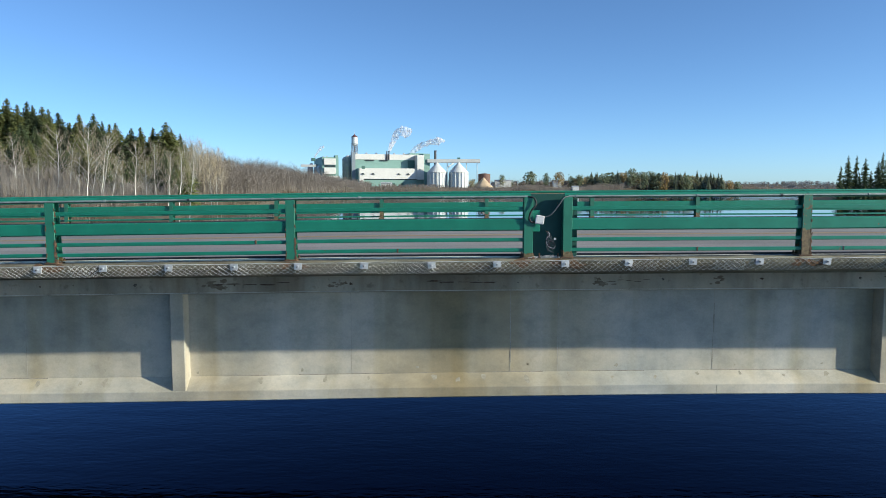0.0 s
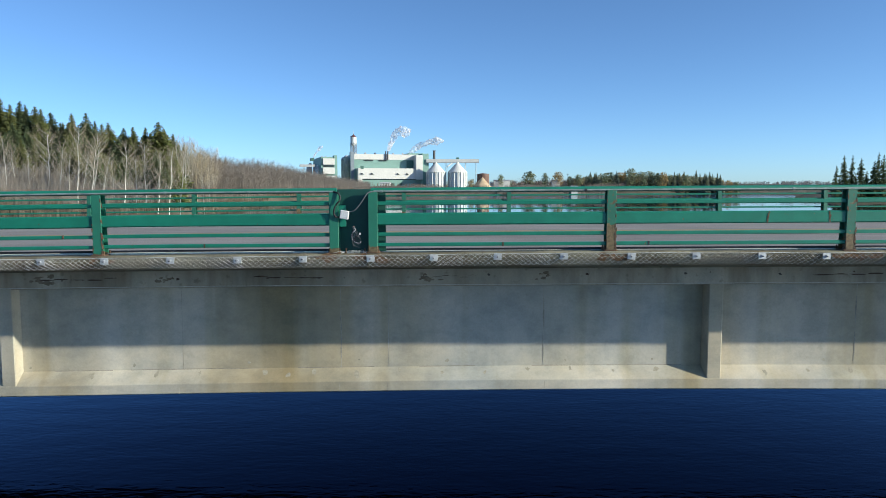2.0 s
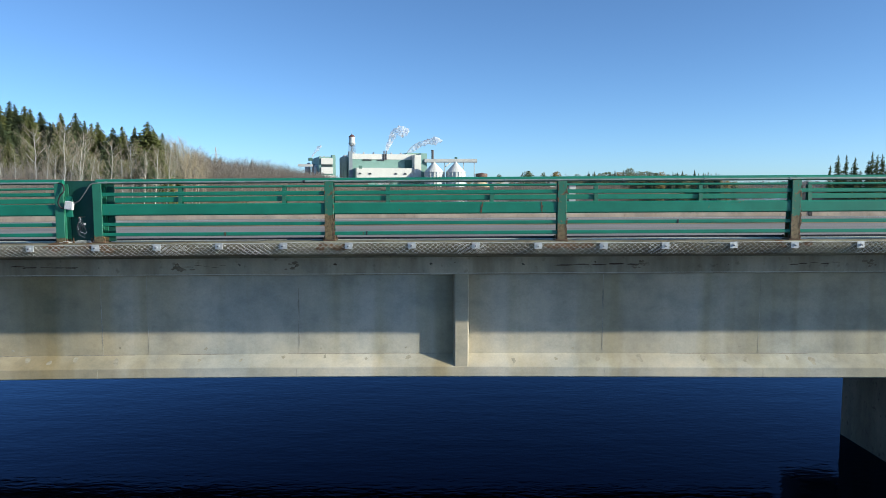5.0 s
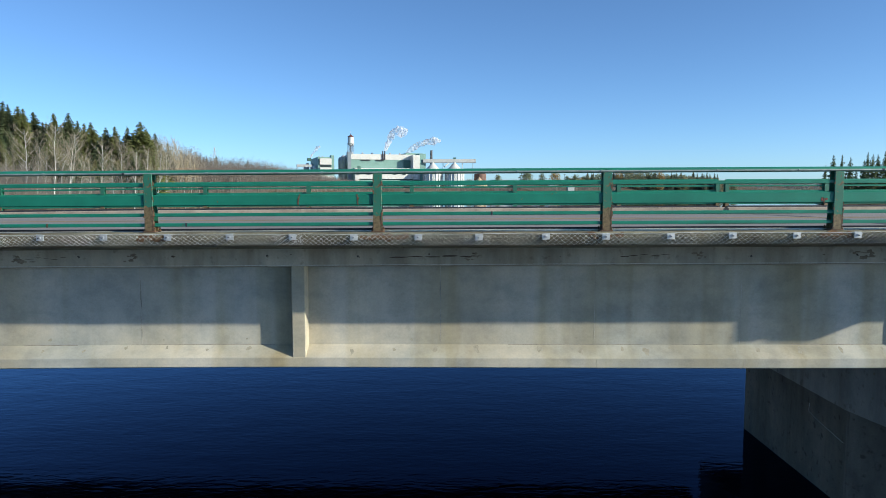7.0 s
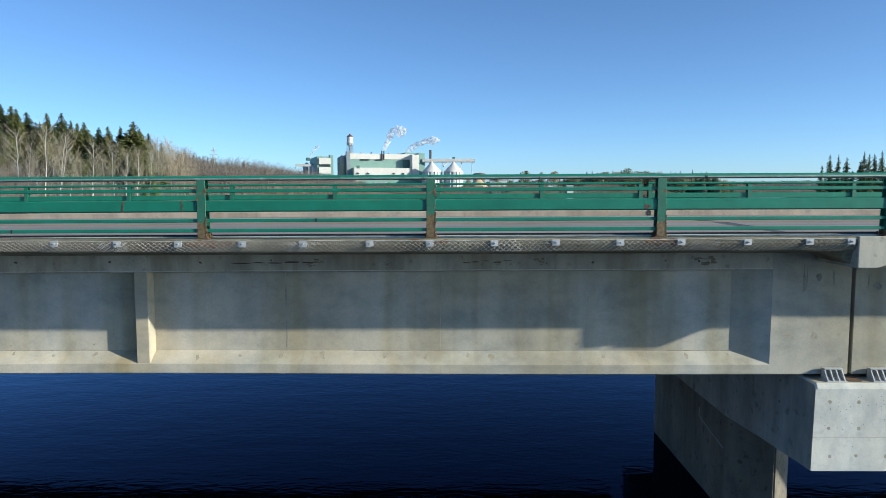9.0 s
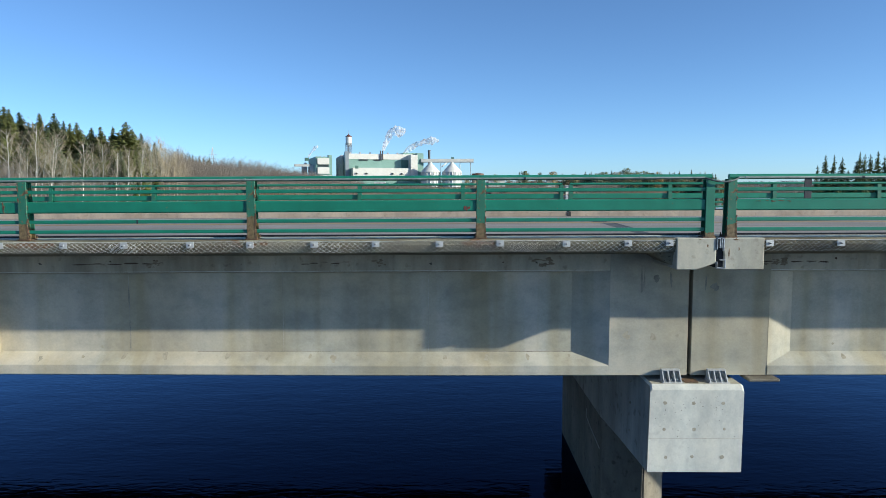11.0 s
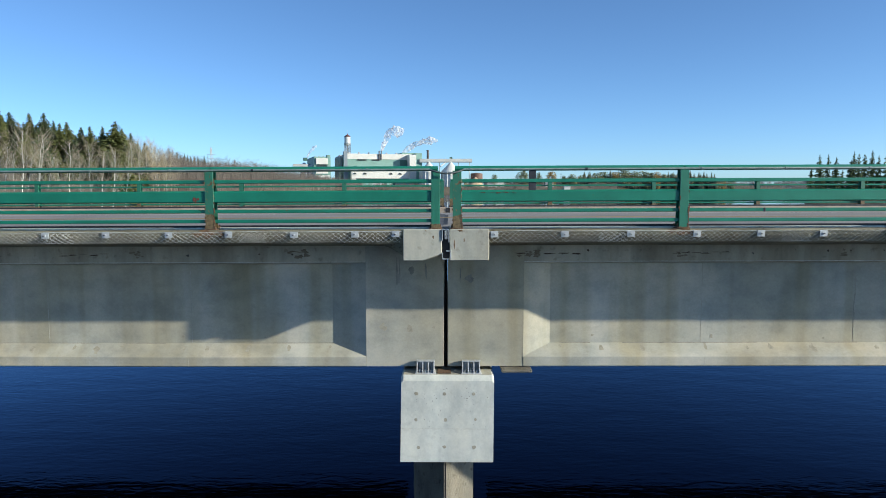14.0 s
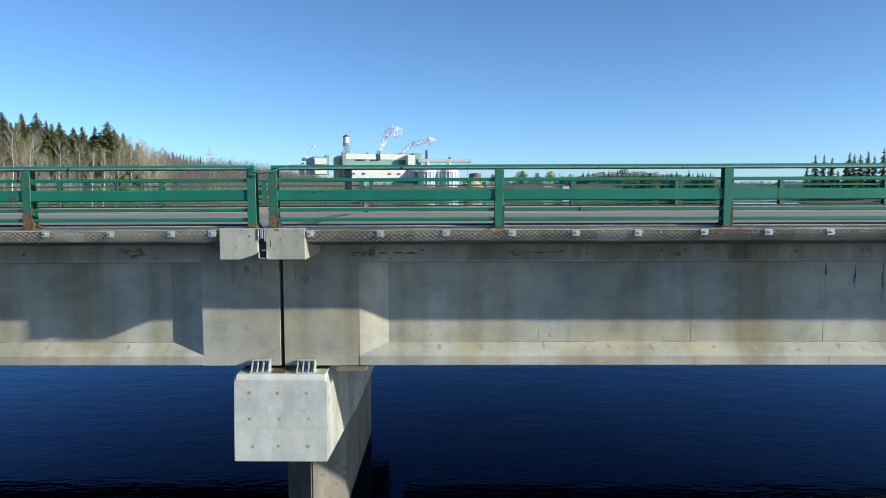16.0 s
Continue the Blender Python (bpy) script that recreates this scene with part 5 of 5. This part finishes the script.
MID_TOP = [(-420, 66), (-387, 52), (-320, 49), (-260, 40), (-225, 33), (-190, 26), (-150, 18), (-100, 11), (0, 10), (500, 9)]
spots = []
for k in range(700):
    u = g5.uniform(-425, -125)
    d0 = float(np.interp(u, [a for a, b in SHORE], [b for a, b in SHORE]))
    d = d0 * g5.uniform(1.04, 1.4) + 10
    x, y = ahead(u, d)
    spots.append((x, y, max(3.0, (lift(topline(u, MID_TOP) * g5.uniform(0.6, 1.08), d) - land(x, y)[0])), g5.uniform(1.0, 1.8)))
joined("bare_wood", "far leafless grey-brown riverside wood", "woods", BRUSH_FAR, FAR_SAPLINGS, spots)


def under_place(g):
    u = g.uniform(-960, -130)
    d0 = float(np.interp(u, [a for a, b in SHORE], [b for a, b in SHORE]))
    return *ahead(u, d0 * g.uniform(1.03, 1.3) + 8), 0


thicket("undergrowth", "low leafless undergrowth along the bank", BRUSH, under_place, 3600, 12, (2, 6.5), 3, 0.045)


def shore_place(g):
    u = g.uniform(-160, 640)
    d0 = float(np.interp(u, [a for a, b in SHORE], [b for a, b in SHORE]))
    return *ahead(u, d0 * g.uniform(1.03, 1.12) + 6), 0


thicket("shore_brush", "low brown brush along the far shore", BRUSH_FAR, shore_place, 3200, 8, (1.2, 4.0), 2, 0.12)


def reed_place(g):
    u = g.uniform(-1000, -170)
    d0 = float(np.interp(u, [a for a, b in SHORE], [b for a, b in SHORE]))
    return *ahead(u, d0 * g.uniform(1.02, 1.06) + g.uniform(0, 12)), 0


thicket("reeds", "dry straw-coloured reeds along the bank", REEDS, reed_place, 2200, 9, (1.0, 2.2), 3, 0.09)



def hedge_place(g):
    u = g.uniform(95, 505)
    d0 = float(np.interp(u, [a for a, b in SHORE], [b for a, b in SHORE]))
    d = d0 * g.uniform(1.015, 1.05) + 4
    x, y = ahead(u, d)
    return x, y, max(4.0, lift(topline(u, [(90, 3), (225, 4), (270, 13), (330, 16), (430, 17), (505, 10)]) * g.uniform(0.55, 1.0), d) - land(x, y)[0])


thicket("hedge_wood", "grey leafless hedge wood along the far shore", BRUSH_FAR, hedge_place, 2200, 14, (5, 10), 3, 0.16)


def twig_place(g):
    u = g.uniform(-430, -130)
    d0 = float(np.interp(u, [a for a, b in SHORE], [b for a, b in SHORE]))
    d = d0 * g.uniform(1.05, 1.35) + 10
    x, y = ahead(u, d)
    return x, y, max(3.0, lift(topline(u, MID_TOP) * g.uniform(0.6, 1.02), d) - land(x, y)[0])


thicket("fine_brush", "fine grey-brown tops of the riverside wood", BRUSH_FAR, twig_place, 3000, 15, (5, 10), 3, 0.045)

# spruces on the point across the water
for u, l in ((694, 41), (702, 22), (710, 59), (721, 59), (729, 30), (739, 55), (748, 32), (761, 50), (766, 64), (775, 60), (787, 60), (799, 66), (812, 58), (826, 70), (842, 60), (860, 72), (882, 66), (905, 70)):
    d = tr.uniform(330, 350)
    x, y = ahead(u, d)
    s = tr.choice(OPEN_SPRUCES)
    stand("spruce_tree", "dark open-crowned spruce on the low point across the water", "tree", "spruces on the point", s[0], s[1], x, y, lift(l, d) - land(x, y)[0], tr.uniform(0.8, 1.05))


# far woods behind the opposite shore
def far_woods(name, label, mat, seed, count, u_range, d_range, table, shapes):
    g = random.Random(seed)
    out = ([], [])
    for k in range(count):
        u, d = g.uniform(*u_range), g.uniform(*d_range)
        x, y = ahead(u, d)
        z = land(x, y)[0] - 0.5
        h = max(7.0, min(24.0, lift(topline(u, table), d) - z)) * g.uniform(0.6, 1.05)
        w = g.uniform(0.8, 1.2) * h
        vs, fs = g.choice(shapes)
        n, ca, sa = len(out[0]), math.cos(k), math.sin(k)
        out[0].extend([(x + w * (v[0] * ca - v[1] * sa), y + w * (v[0] * sa + v[1] * ca), z + h * v[2]) for v in vs])
        out[1].extend([tuple(n + i for i in f) for f in fs])
    return tagged(new(name, mesh_from(name, out, mat)), label, "woods", kind="stuff")


FAR_TOP = [(60, 12), (100, 18), (130, 20), (175, 19), (215, 20), (260, 23), (300, 24), (330, 25), (390, 25), (440, 25), (480, 22), (495, 16), (700, 14)]
far_woods("autumn_woods", "far mixed autumn woods on a low hill", WOODS, 41, 360, (225, 492), (935, 1200), FAR_TOP, DENSE_LEAFY)
far_woods("bare_far_woods", "far leafless grey trees on a low hill", BRUSH_FAR, 45, 400, (90, 500), (915, 1150), FAR_TOP, THIN_SAPLINGS)
far_woods("grey_woods", "far leafless grey-brown woods behind the shore", BRUSH_FAR, 46, 100, (118, 240), (935, 1150), [(110, 16), (240, 18)], DENSE_LEAFY)
far_woods("distant_woods", "distant low wooded ridge beyond the river", RIDGE_HAZE, 43, 290, (470, 900), (1300, 2600), [(400, 14), (520, 15), (640, 17), (700, 14), (900, 12)], LEAFY)
far_woods("mill_woods", "scattered trees behind the mill", WOODS, 44, 120, (-260, 140), (1000, 1300), [(-260, 24), (140, 18)], LEAFY)
# single trees that stand out of the far woods: bearing, lift of the top, breadth
CROWNS = []
for k in (21, 22, 23):
    vs, fs = leafy(k, 900, 0.040)
    CROWNS.append(([v for v in vs[:6]], fs[:3], vs[6:], [tuple(i - 6 for i in f) for f in fs[3:]]))
LEAF_MESH = [(mesh_from("trunk", (a, b), BARK), mesh_from("crown", (c, e), GREEN_LEAF), mesh_from("crown", (c, e), GOLD_LEAF)) for a, b, c, e in CROWNS]
for u, l, w, gold in ((101, 28, 0.8, 0), (150, 34, 1.25, 0), (178, 31, 0.7, 0), (200, 33, 1.1, 1), (222, 25, 0.9, 0), (237, 28, 1.1, 0), (252, 26, 0.9, 0), (279, 30, 1.0, 0), (290, 33, 1.2, 0), (302, 29, 1.0, 0), (311, 32, 1.2, 1), (329, 39, 1.0, 0), (335, 31, 1.1, 1), (348, 33, 1.2, 0), (362, 34, 1.2, 0), (374, 31, 1.1, 0), (386, 33, 0.75, 1), (398, 28, 1.0, 0), (412, 29, 1.0, 0), (426, 28, 0.9, 0), (501, 18, 0.9, 1), (515, 16, 0.9, 0)):
    d = tr.uniform(925, 955)
    x, y = ahead(u, d)
    s = tr.choice(LEAF_MESH)
    stand("autumn_tree", "far round-crowned tree in golden autumn leaf" if gold else "far round-crowned green tree", "tree", "trees on the far shore", s[0], s[2] if gold else s[1], x, y, lift(l, d) - land(x, y)[0], w)
for u, l in ((258, 31), (264, 29), (268, 31), (304, 33), (318, 34), (405, 31), (414, 30), (421, 32), (443, 34), (451, 28), (459, 29), (463, 27), (468, 30), (474, 27), (480, 29), (486, 26)):
    d = tr.uniform(925, 960)
    x, y = ahead(u, d)
    s = tr.choice(SPRUCES)
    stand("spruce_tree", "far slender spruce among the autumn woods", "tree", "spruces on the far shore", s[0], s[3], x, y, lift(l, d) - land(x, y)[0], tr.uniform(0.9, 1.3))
for u, l in ((138, 23), (186, 21), (218, 28), (278, 20), (166, 20)):
    d = 900
    x, y = ahead(u, d)
    z = land(x, y)[0] - 0.5
    pole = thing("utility_pole", "thin grey utility pole on the far shore", "utility pole", "utility poles")
    part("mast", tube(B(), [(x, y, z), (x, y, lift(l, d))], 0.28, 6, 0.16), BARK, pole)
    part("cross_arm", tube(B(), [(x - 1.4, y, lift(l, d) - 1), (x + 1.4, y, lift(l, d) - 1)], 0.14, 4), BARK, pole)

# ---- the mill across the river ----
CLAD_DARK2 = plain("dark_slate_steel", (0.07, 0.065, 0.07), (0.12, 0.11, 0.11), 0.3, 0.7, 0, 0)
MD = 909.0
K = MD / UNIT
mill_z = 9.0


def mx(u):
    return u * K


def mz(l):
    return EYE_Z + l * K


def block(u0, u1, l0, l1, front=0.0, deep=30.0):
    y = EYE_Y + MD + front
    return box(B(), mx(u0), mx(u1), y, y + deep, mz(l0) if l0 is not None else mill_z - 1, mz(l1))


mill = thing("mill_building", "large green and white clad mill hall by the river", "factory")
part("hall", block(-154, -39, None, 62, 6, 55), CLAD_GREEN, mill, "green clad hall")
part("roof_band", block(-154.5, -39, 53, 62.5, 5.5, 56), CLAD_WHITE, mill, "white band under the roof")
part("side_wall", block(-160, -154, None, 66, 5, 8), SLATE, mill, "grey stair tower")
part("front_wing", block(-150, -40, 19, 37.5, -6, 12), CLAD_WHITE, mill, "white lower wing")
part("wing_leg", block(-150, -143, None, 19, -5.5, 11), CLAD_WHITE, mill)
part("wing_base", block(-143, -40, None, 19, -4, 10), CLAD_GREEN, mill, "green base of the wing")
# dark strip painted as the shadow under the white wing
part("painted_shadow", block(-143, -40, 17.5, 19.2, -4.6, 4), DARK_GLASS_SHADOW, mill)
part("end_tower", block(-41, -30, None, 64, -8, 40), CLAD_GREEN, mill, "green end tower")
part("tower_band", block(-52, -40.5, 18, 61, -8.5, 20), CLAD_WHITE, mill, "white end bay")
part("penthouse", block(-59, -31, 60, 65.5, 10, 30), CLAD_GREEN, mill)
part("dark_bay", block(-64, -52, 37, 52, 5, 4), CLAD_SHADED, mill)
for u0, u1, l in ((-137, -122, 52.5), (-112, -100, 52.5)):
    part("window_band", block(u0, u1, l - 2, l, 5, 2), DARK_GLASS_SHADOW, mill)
for u in (-144, -127, -83, -67):
    bm = B()
    y = EYE_Y + MD - 7.4
    v = [bm.verts.new(p) for p in ((mx(u - 2.6), y, mz(26.6)), (mx(u + 2.6), y, mz(26.6)), (mx(u - 0.4), y, mz(29)), (mx(u - 1.6), y, mz(29)), (mx(u - 2.6), y + 2, mz(26.6)), (mx(u + 2.6), y + 2, mz(26.6)), (mx(u - 0.4), y + 2, mz(29)), (mx(u - 1.6), y + 2, mz(29)))]
    for f in ((0, 1, 2, 3), (4, 5, 6, 7), (0, 1, 5, 4), (1, 2, 6, 5), (2, 3, 7, 6), (3, 0, 4, 7)):
        bm.faces.new([v[i] for i in f])
    part("vent_hood", bm, DARK_GLASS_SHADOW, mill)
for u in (-149, -132, -115, -84, -67):
    part("roof_vent", lathe(B(), mx(u), EYE_Y + MD + 18, [(1.0, mz(62)), (1.0, mz(64)), (1.6, mz(64.2)), (0.6, mz(66))], 10), CLAD_GREY, mill)
for u in (-100.5, -97):
    part("steam_pipe", tube(B(), [(mx(u), EYE_Y + MD + 4.5, mz(52)), (mx(u), EYE_Y + MD + 4.5, mz(68))], 0.75, 10), CLAD_DARK2, mill, "dark steam pipe")
for u0, u1, l0, l1, fr in ((-146, -141, 36, 41, -6.2), (-95, -90, 8, 12, -5), (-79, -75, 8, 12, -5), (-50, -44, 8, 11, -8.2)):
    part("door", block(u0, u1, l0, l1, fr, 2), CLAD_SHADED, mill)

annex = thing("mill_annex", "smaller green and white process building with tanks", "factory")
part("main", block(-212, -184, None, 56, 10, 78), CLAD_GREEN, annex, "green clad process hall")
part("white_wall", block(-209, -189, 43, 53.5, 8, 3), CLAD_WHITE, annex)
part("white_wall", block(-209, -189, 27, 38, 8, 3), CLAD_WHITE, annex)
# dark strip painted as shadow between the two white walls
part("painted_shadow", block(-208, -190, 39, 41.5, 9.3, 2), DARK_GLASS_SHADOW, annex)
part("low_wing", block(-206, -186, None, 24, 4, 8), CLAD_WHITE, annex)
part("end_shaft", block(-190, -184.5, None, 59, 9, 12), CLAD_GREEN, annex)
for u, l in ((-209, 57.5), (-203, 58), (-196, 57.2)):
    part("roof_vent", block(u, u + 2.2, 55.5, l, 20, 4), CLAD_GREY, annex)
part("roof_unit", block(-229, -223, 49, 54, 12, 8), CLAD_SHADED, annex)
part("pipe_bridge", block(-247, -222, 39, 43, 14, 5), CLAD_GREY, annex)
tank = single("storage_tank", lathe(B(), mx(-219), EYE_Y + MD + 2, [(5.4, mill_z - 1), (5.4, mz(40)), (4.6, mz(42)), (0.6, mz(44))], 24), SILO_WHITE, "round pale storage tank beside the process building", "tank", smooth=False)
for u, r, l in ((-173.5, 4.0, 61), (-179, 3.2, 58)):
    single("grey_silo", lathe(B(), mx(u), EYE_Y + MD + 14, [(r, mill_z - 1), (r, mz(l - 3)), (r * 0.4, mz(l))], 20), CLAD_GREY, "tall grey steel silo beside the hall", "silo", "grey silos")
for u, l in ((-240, 48), (-232, 46), (-244, 42)):
    single("process_tower", lathe(B(), mx(u), EYE_Y + MD + 20, [(2.4, mill_z - 1), (2.4, mz(l - 2)), (1.0, mz(l))], 14), CLAD_GREY, "grey process vessel among pipes", "process vessel", "process vessels")

# both buildings stand turned a little towards the sun
pivot = Vector((mx(-100), EYE_Y + MD, 0))
mill.matrix_basis = Matrix.Translation(pivot) @ Matrix.Rotation(radians(18), 4, "Z") @ Matrix.Diagonal((1.05, 1, 1, 1)) @ Matrix.Translation(-pivot)
pivot = Vector((mx(-186), EYE_Y + MD, 0))
annex.matrix_basis = Matrix.Translation(pivot + Vector((4, -30, 0))) @ Matrix.Rotation(radians(18), 4, "Z") @ Matrix.Translation(-pivot)

tower = thing("water_tower", "white water tower with a rusty conical roof on steel legs", "water tower")
tx, ty = mx(-158.5) * 1.05, EYE_Y + MD * 1.05


def tz(l):
    return EYE_Z + 1.05 * l * K


part("tank", lathe(B(), tx, ty, [(1.2, tz(76)), (3.2, tz(77.5)), (4.2, tz(80)), (4.2, tz(92.2))], 20), SILO_WHITE, tower, "white tank", smooth=False)
part("roof", lathe(B(), tx, ty, [(4.6, tz(91.8)), (4.5, tz(92.4)), (0.6, tz(96.2)), (0.35, tz(97.6))], 20), ROOF_RED, tower, "rust-brown conical roof")
part("finial", tube(B(), [(tx, ty, tz(97.2)), (tx, ty, tz(103.5))], 0.16, 6), CLAD_GREY, tower, "thin mast")
part("walkway", lathe(B(), tx, ty, [(4.9, tz(80.4)), (4.9, tz(81.4)), (4.3, tz(81.4)), (4.3, tz(80.4))], 20), CLAD_GREY, tower)
for k in range(6):
    a = 2 * math.pi * (k + 0.3) / 6
    part("leg", tube(B(), [(tx + 4.0 * math.cos(a), ty + 4.0 * math.sin(a), tz(80)), (tx + 5.6 * math.cos(a), ty + 5.6 * math.sin(a), mill_z - 1)], 0.42, 6), TOWER_STEEL, tower)
part("riser", tube(B(), [(tx, ty, mill_z - 1), (tx, ty, tz(77))], 0.8, 10), TOWER_STEEL, tower)
for z in (30, 48, 64):
    part("brace_ring", lathe(B(), tx, ty, [(4.9 - z * 0.008, tz(z)), (4.9 - z * 0.008, tz(z + 0.5)), (4.6 - z * 0.008, tz(z + 0.5)), (4.6 - z * 0.008, tz(z))], 6), CLAD_GREY, tower)


def chip_silo(u):
    s = thing("chip_silo", "round ribbed white silo with a conical roof", "silo", "chip silos", at=(mx(u), EYE_Y + MD - 4, 0))
    part("body", lathe(B(), 0, 0, [(12.4, mill_z - 1), (12.4, mz(30))], 32), SILO_WHITE, s)
    part("roof", lathe(B(), 0, 0, [(12.9, mz(30)), (12.6, mz(31)), (1.6, mz(46.5)), (1.6, mz(48)), (0.4, mz(48.5))], 32), CLAD_WHITE, s, "smooth conical roof")
    for k in range(18):
        a = 2 * math.pi * (k + 0.5) / 18
        part("rib", tube(B(), [(12.5 * math.cos(a), 12.5 * math.sin(a), mill_z - 1), (12.5 * math.cos(a), 12.5 * math.sin(a), mz(30))], 0.6, 4), SILO_RIB, s)


chip_silo(-14.0)
chip_silo(24.0)
conveyor = thing("conveyor_gallery", "long white elevated conveyor gallery over the silos", "conveyor")
part("gallery", block(-31, 62, 49, 54, 6, 5), CLAD_WHITE, conveyor)
part("walkway", block(-31, 62, 47.6, 48.8, 5.4, 6), CLAD_GREY, conveyor)
for u in (4, 38, 57):
    part("leg", tube(B(), [(mx(u), EYE_Y + MD + 8, mill_z - 1), (mx(u), EYE_Y + MD + 8, mz(48))], 0.5, 6), CLAD_GREY, conveyor)
part("head_house", block(22, 27, 54, 57, 7, 4), CLAD_SHADED, conveyor)
part("chute", tube(B(), [(mx(6), EYE_Y + MD + 2, mz(40)), (mx(18), EYE_Y + MD + 8, mz(50))], 0.9, 6), SILO_WHITE, conveyor)
single("chimney", lathe(B(), mx(-17.5), EYE_Y + MD + 30, [(1.7, mill_z - 1), (1.6, mz(70)), (1.9, mz(70)), (1.9, mz(71))], 14), CLAD_DARK2, "dark steel chimney behind the silos", "chimney")
single("rusty_tank", lathe(B(), mx(70), EYE_Y + MD + 10, [(8.0, mill_z - 1), (8.0, mz(28)), (0.5, mz(29.5))], 24), BROWN_STEEL, "rusty red-brown storage tank", "tank")
bm = lathe(B(), mx(67), EYE_Y + MD - 10, [(14.0, mill_z - 1), (10.0, mz(8)), (4.5, mz(16)), (0.6, mz(21.5))], 22)
for v in bm.verts:
    v.co += Vector((noise.noise(v.co * 0.3), noise.noise(v.co * 0.3 + Vector((9, 0, 0))), 0)) * 1.8
single("chip_pile", bm, CHIPS, "tan heap of wood chips beside the silos", "wood chip heap", smooth=True)


def shed(u0, u1, l0, l1, mat, d, label):
    kk = d / UNIT
    x0, x1, y = u0 * kk, u1 * kk, EYE_Y + d
    z = land((x0 + x1) / 2, y)[0] - 1
    s = thing("shed", label, "shed", "far sheds")
    top = EYE_Z + l1 * kk
    part("wall", box(B(), x0, x1, y, y + 8, z, top - 1.0), mat, s)
    bm = B()
    sweep(bm, [(y - 0.5, top - 1.05), (y + 8.5, top - 1.05), (y + 4, top + 0.2)], [x0 - 0.5, x1 + 0.5])
    part("roof", bm, CLAD_GREY, s)


shed(88, 117, 12, 17.5, CLAD_WHITE, 928, "long low white shed by the mill yard")
shed(-113, -94, 8, 13, CLAD_WHITE, 880, "low white shed in front of the mill")
shed(190, 205, 11, 17, CLAD_WHITE, 928, "small white shed on the far shore")
shed(225, 236, 0, 7, CLAD_WHITE, 866, "pale shed with a low roof at the waterside")
shed(325, 335, 2, 17, RED_PAINT, 985, "tall red barn on the far shore")
shed(292, 297, 0, 7, RED_PAINT, 960, "small red shed on the far shore")
shed(82, 94, 8, 13, CLAD_GREY, 930, "grey shed in the mill yard")


def plume(name, label, path, r0, r1, seed):
    """A drifting stream of steam: one ragged swelling body along a curve."""
    pts = curve_pts(path, 10)
    out, sides, rings = B(), 18, []
    n = len(pts) - 1
    for i, p in enumerate(pts):
        t = i / n
        r = (r0 + (r1 - r0) * t ** 0.8) * (1 if t < 0.8 else max(0.12, (1 - t) / 0.2) ** 0.5)
        d = (pts[min(i + 1, n)] - pts[max(i - 1, 0)]).normalized()
        u = d.cross(Vector((0, 1, 0))).normalized()
        w = d.cross(u)
        ring = []
        for k in range(sides):
            q = (u * math.cos(2 * math.pi * k / sides) + w * math.sin(2 * math.pi * k / sides)) * r
            ring.append(out.verts.new(p + q * (1 + 0.65 * noise.noise((p + q) * 0.09 + Vector((seed * 7, 0, 0))) + 0.5 * noise.noise((p + q) * 0.32))))
        rings.append(ring)
    for a, b in zip(rings, rings[1:]):
        for k in range(sides):
            out.faces.new((a[k], a[(k + 1) % sides], b[(k + 1) % sides], b[k]))
    out.faces.new(rings[0][::-1])
    out.faces.new(rings[-1])
    return single(name, out, STEAM, label, "steam", "steam plumes", smooth=True)


def mp(u, l, dy=6):
    return (mx(u), EYE_Y + MD + dy, mz(l))


plume("steam_plume", "white steam drifting from the roof pipes", [mp(-98, 68, 4.5), mp(-95, 77), mp(-90, 88), mp(-85, 97), mp(-77, 102), mp(-67, 103), mp(-58, 104)], 1.3, 6.6, 3)
plume("steam_plume", "thin grey steam drifting behind the penthouse", [mp(-63, 65, 28), mp(-52, 74, 30), mp(-40, 82, 30), mp(-28, 86, 30), mp(-14, 87, 30), mp(0, 88, 30)], 2.0, 5.6, 4)
plume("steam_plume", "faint wisp of steam over the process building", [mp(-234, 52, 16), mp(-231, 62, 16), mp(-223, 72, 16), mp(-216, 78, 16)], 0.5, 2.6, 5)

# lattice pylon far up the left bank
pyl = thing("power_pylon", "distant steel lattice power pylon above the trees", "pylon")
px, py = ahead(-398, 900)
pz = land(px, py)[0]
top = lift(74, 900)
for sx in (-1, 1):
    for sy in (-1, 1):
        part("leg", tube(B(), [(px + sx * 4.0, py + sy * 4.0, pz), (px + sx * 0.3, py + sy * 0.3, top)], 0.22, 4), CLAD_GREY, pyl)
for f, w in ((0.72, 4.6), (0.82, 5.6), (0.91, 4.0)):
    z = pz + (top - pz) * f
    part("cross_arm", tube(B(), [(px - w, py, z), (px + w, py, z)], 0.22, 4), CLAD_GREY, pyl)
for k in range(8):
    f0, f1 = k / 8, (k + 1) / 8
    h = top - pz
    s = 1 if k % 2 else -1
    part("brace", tube(B(), [(px + s * (4.0 - 3.7 * f0), py - (4.0 - 3.7 * f0), pz + h * f0), (px - s * (4.0 - 3.7 * f1), py - (4.0 - 3.7 * f1), pz + h * f1)], 0.1, 4), CLAD_GREY, pyl)
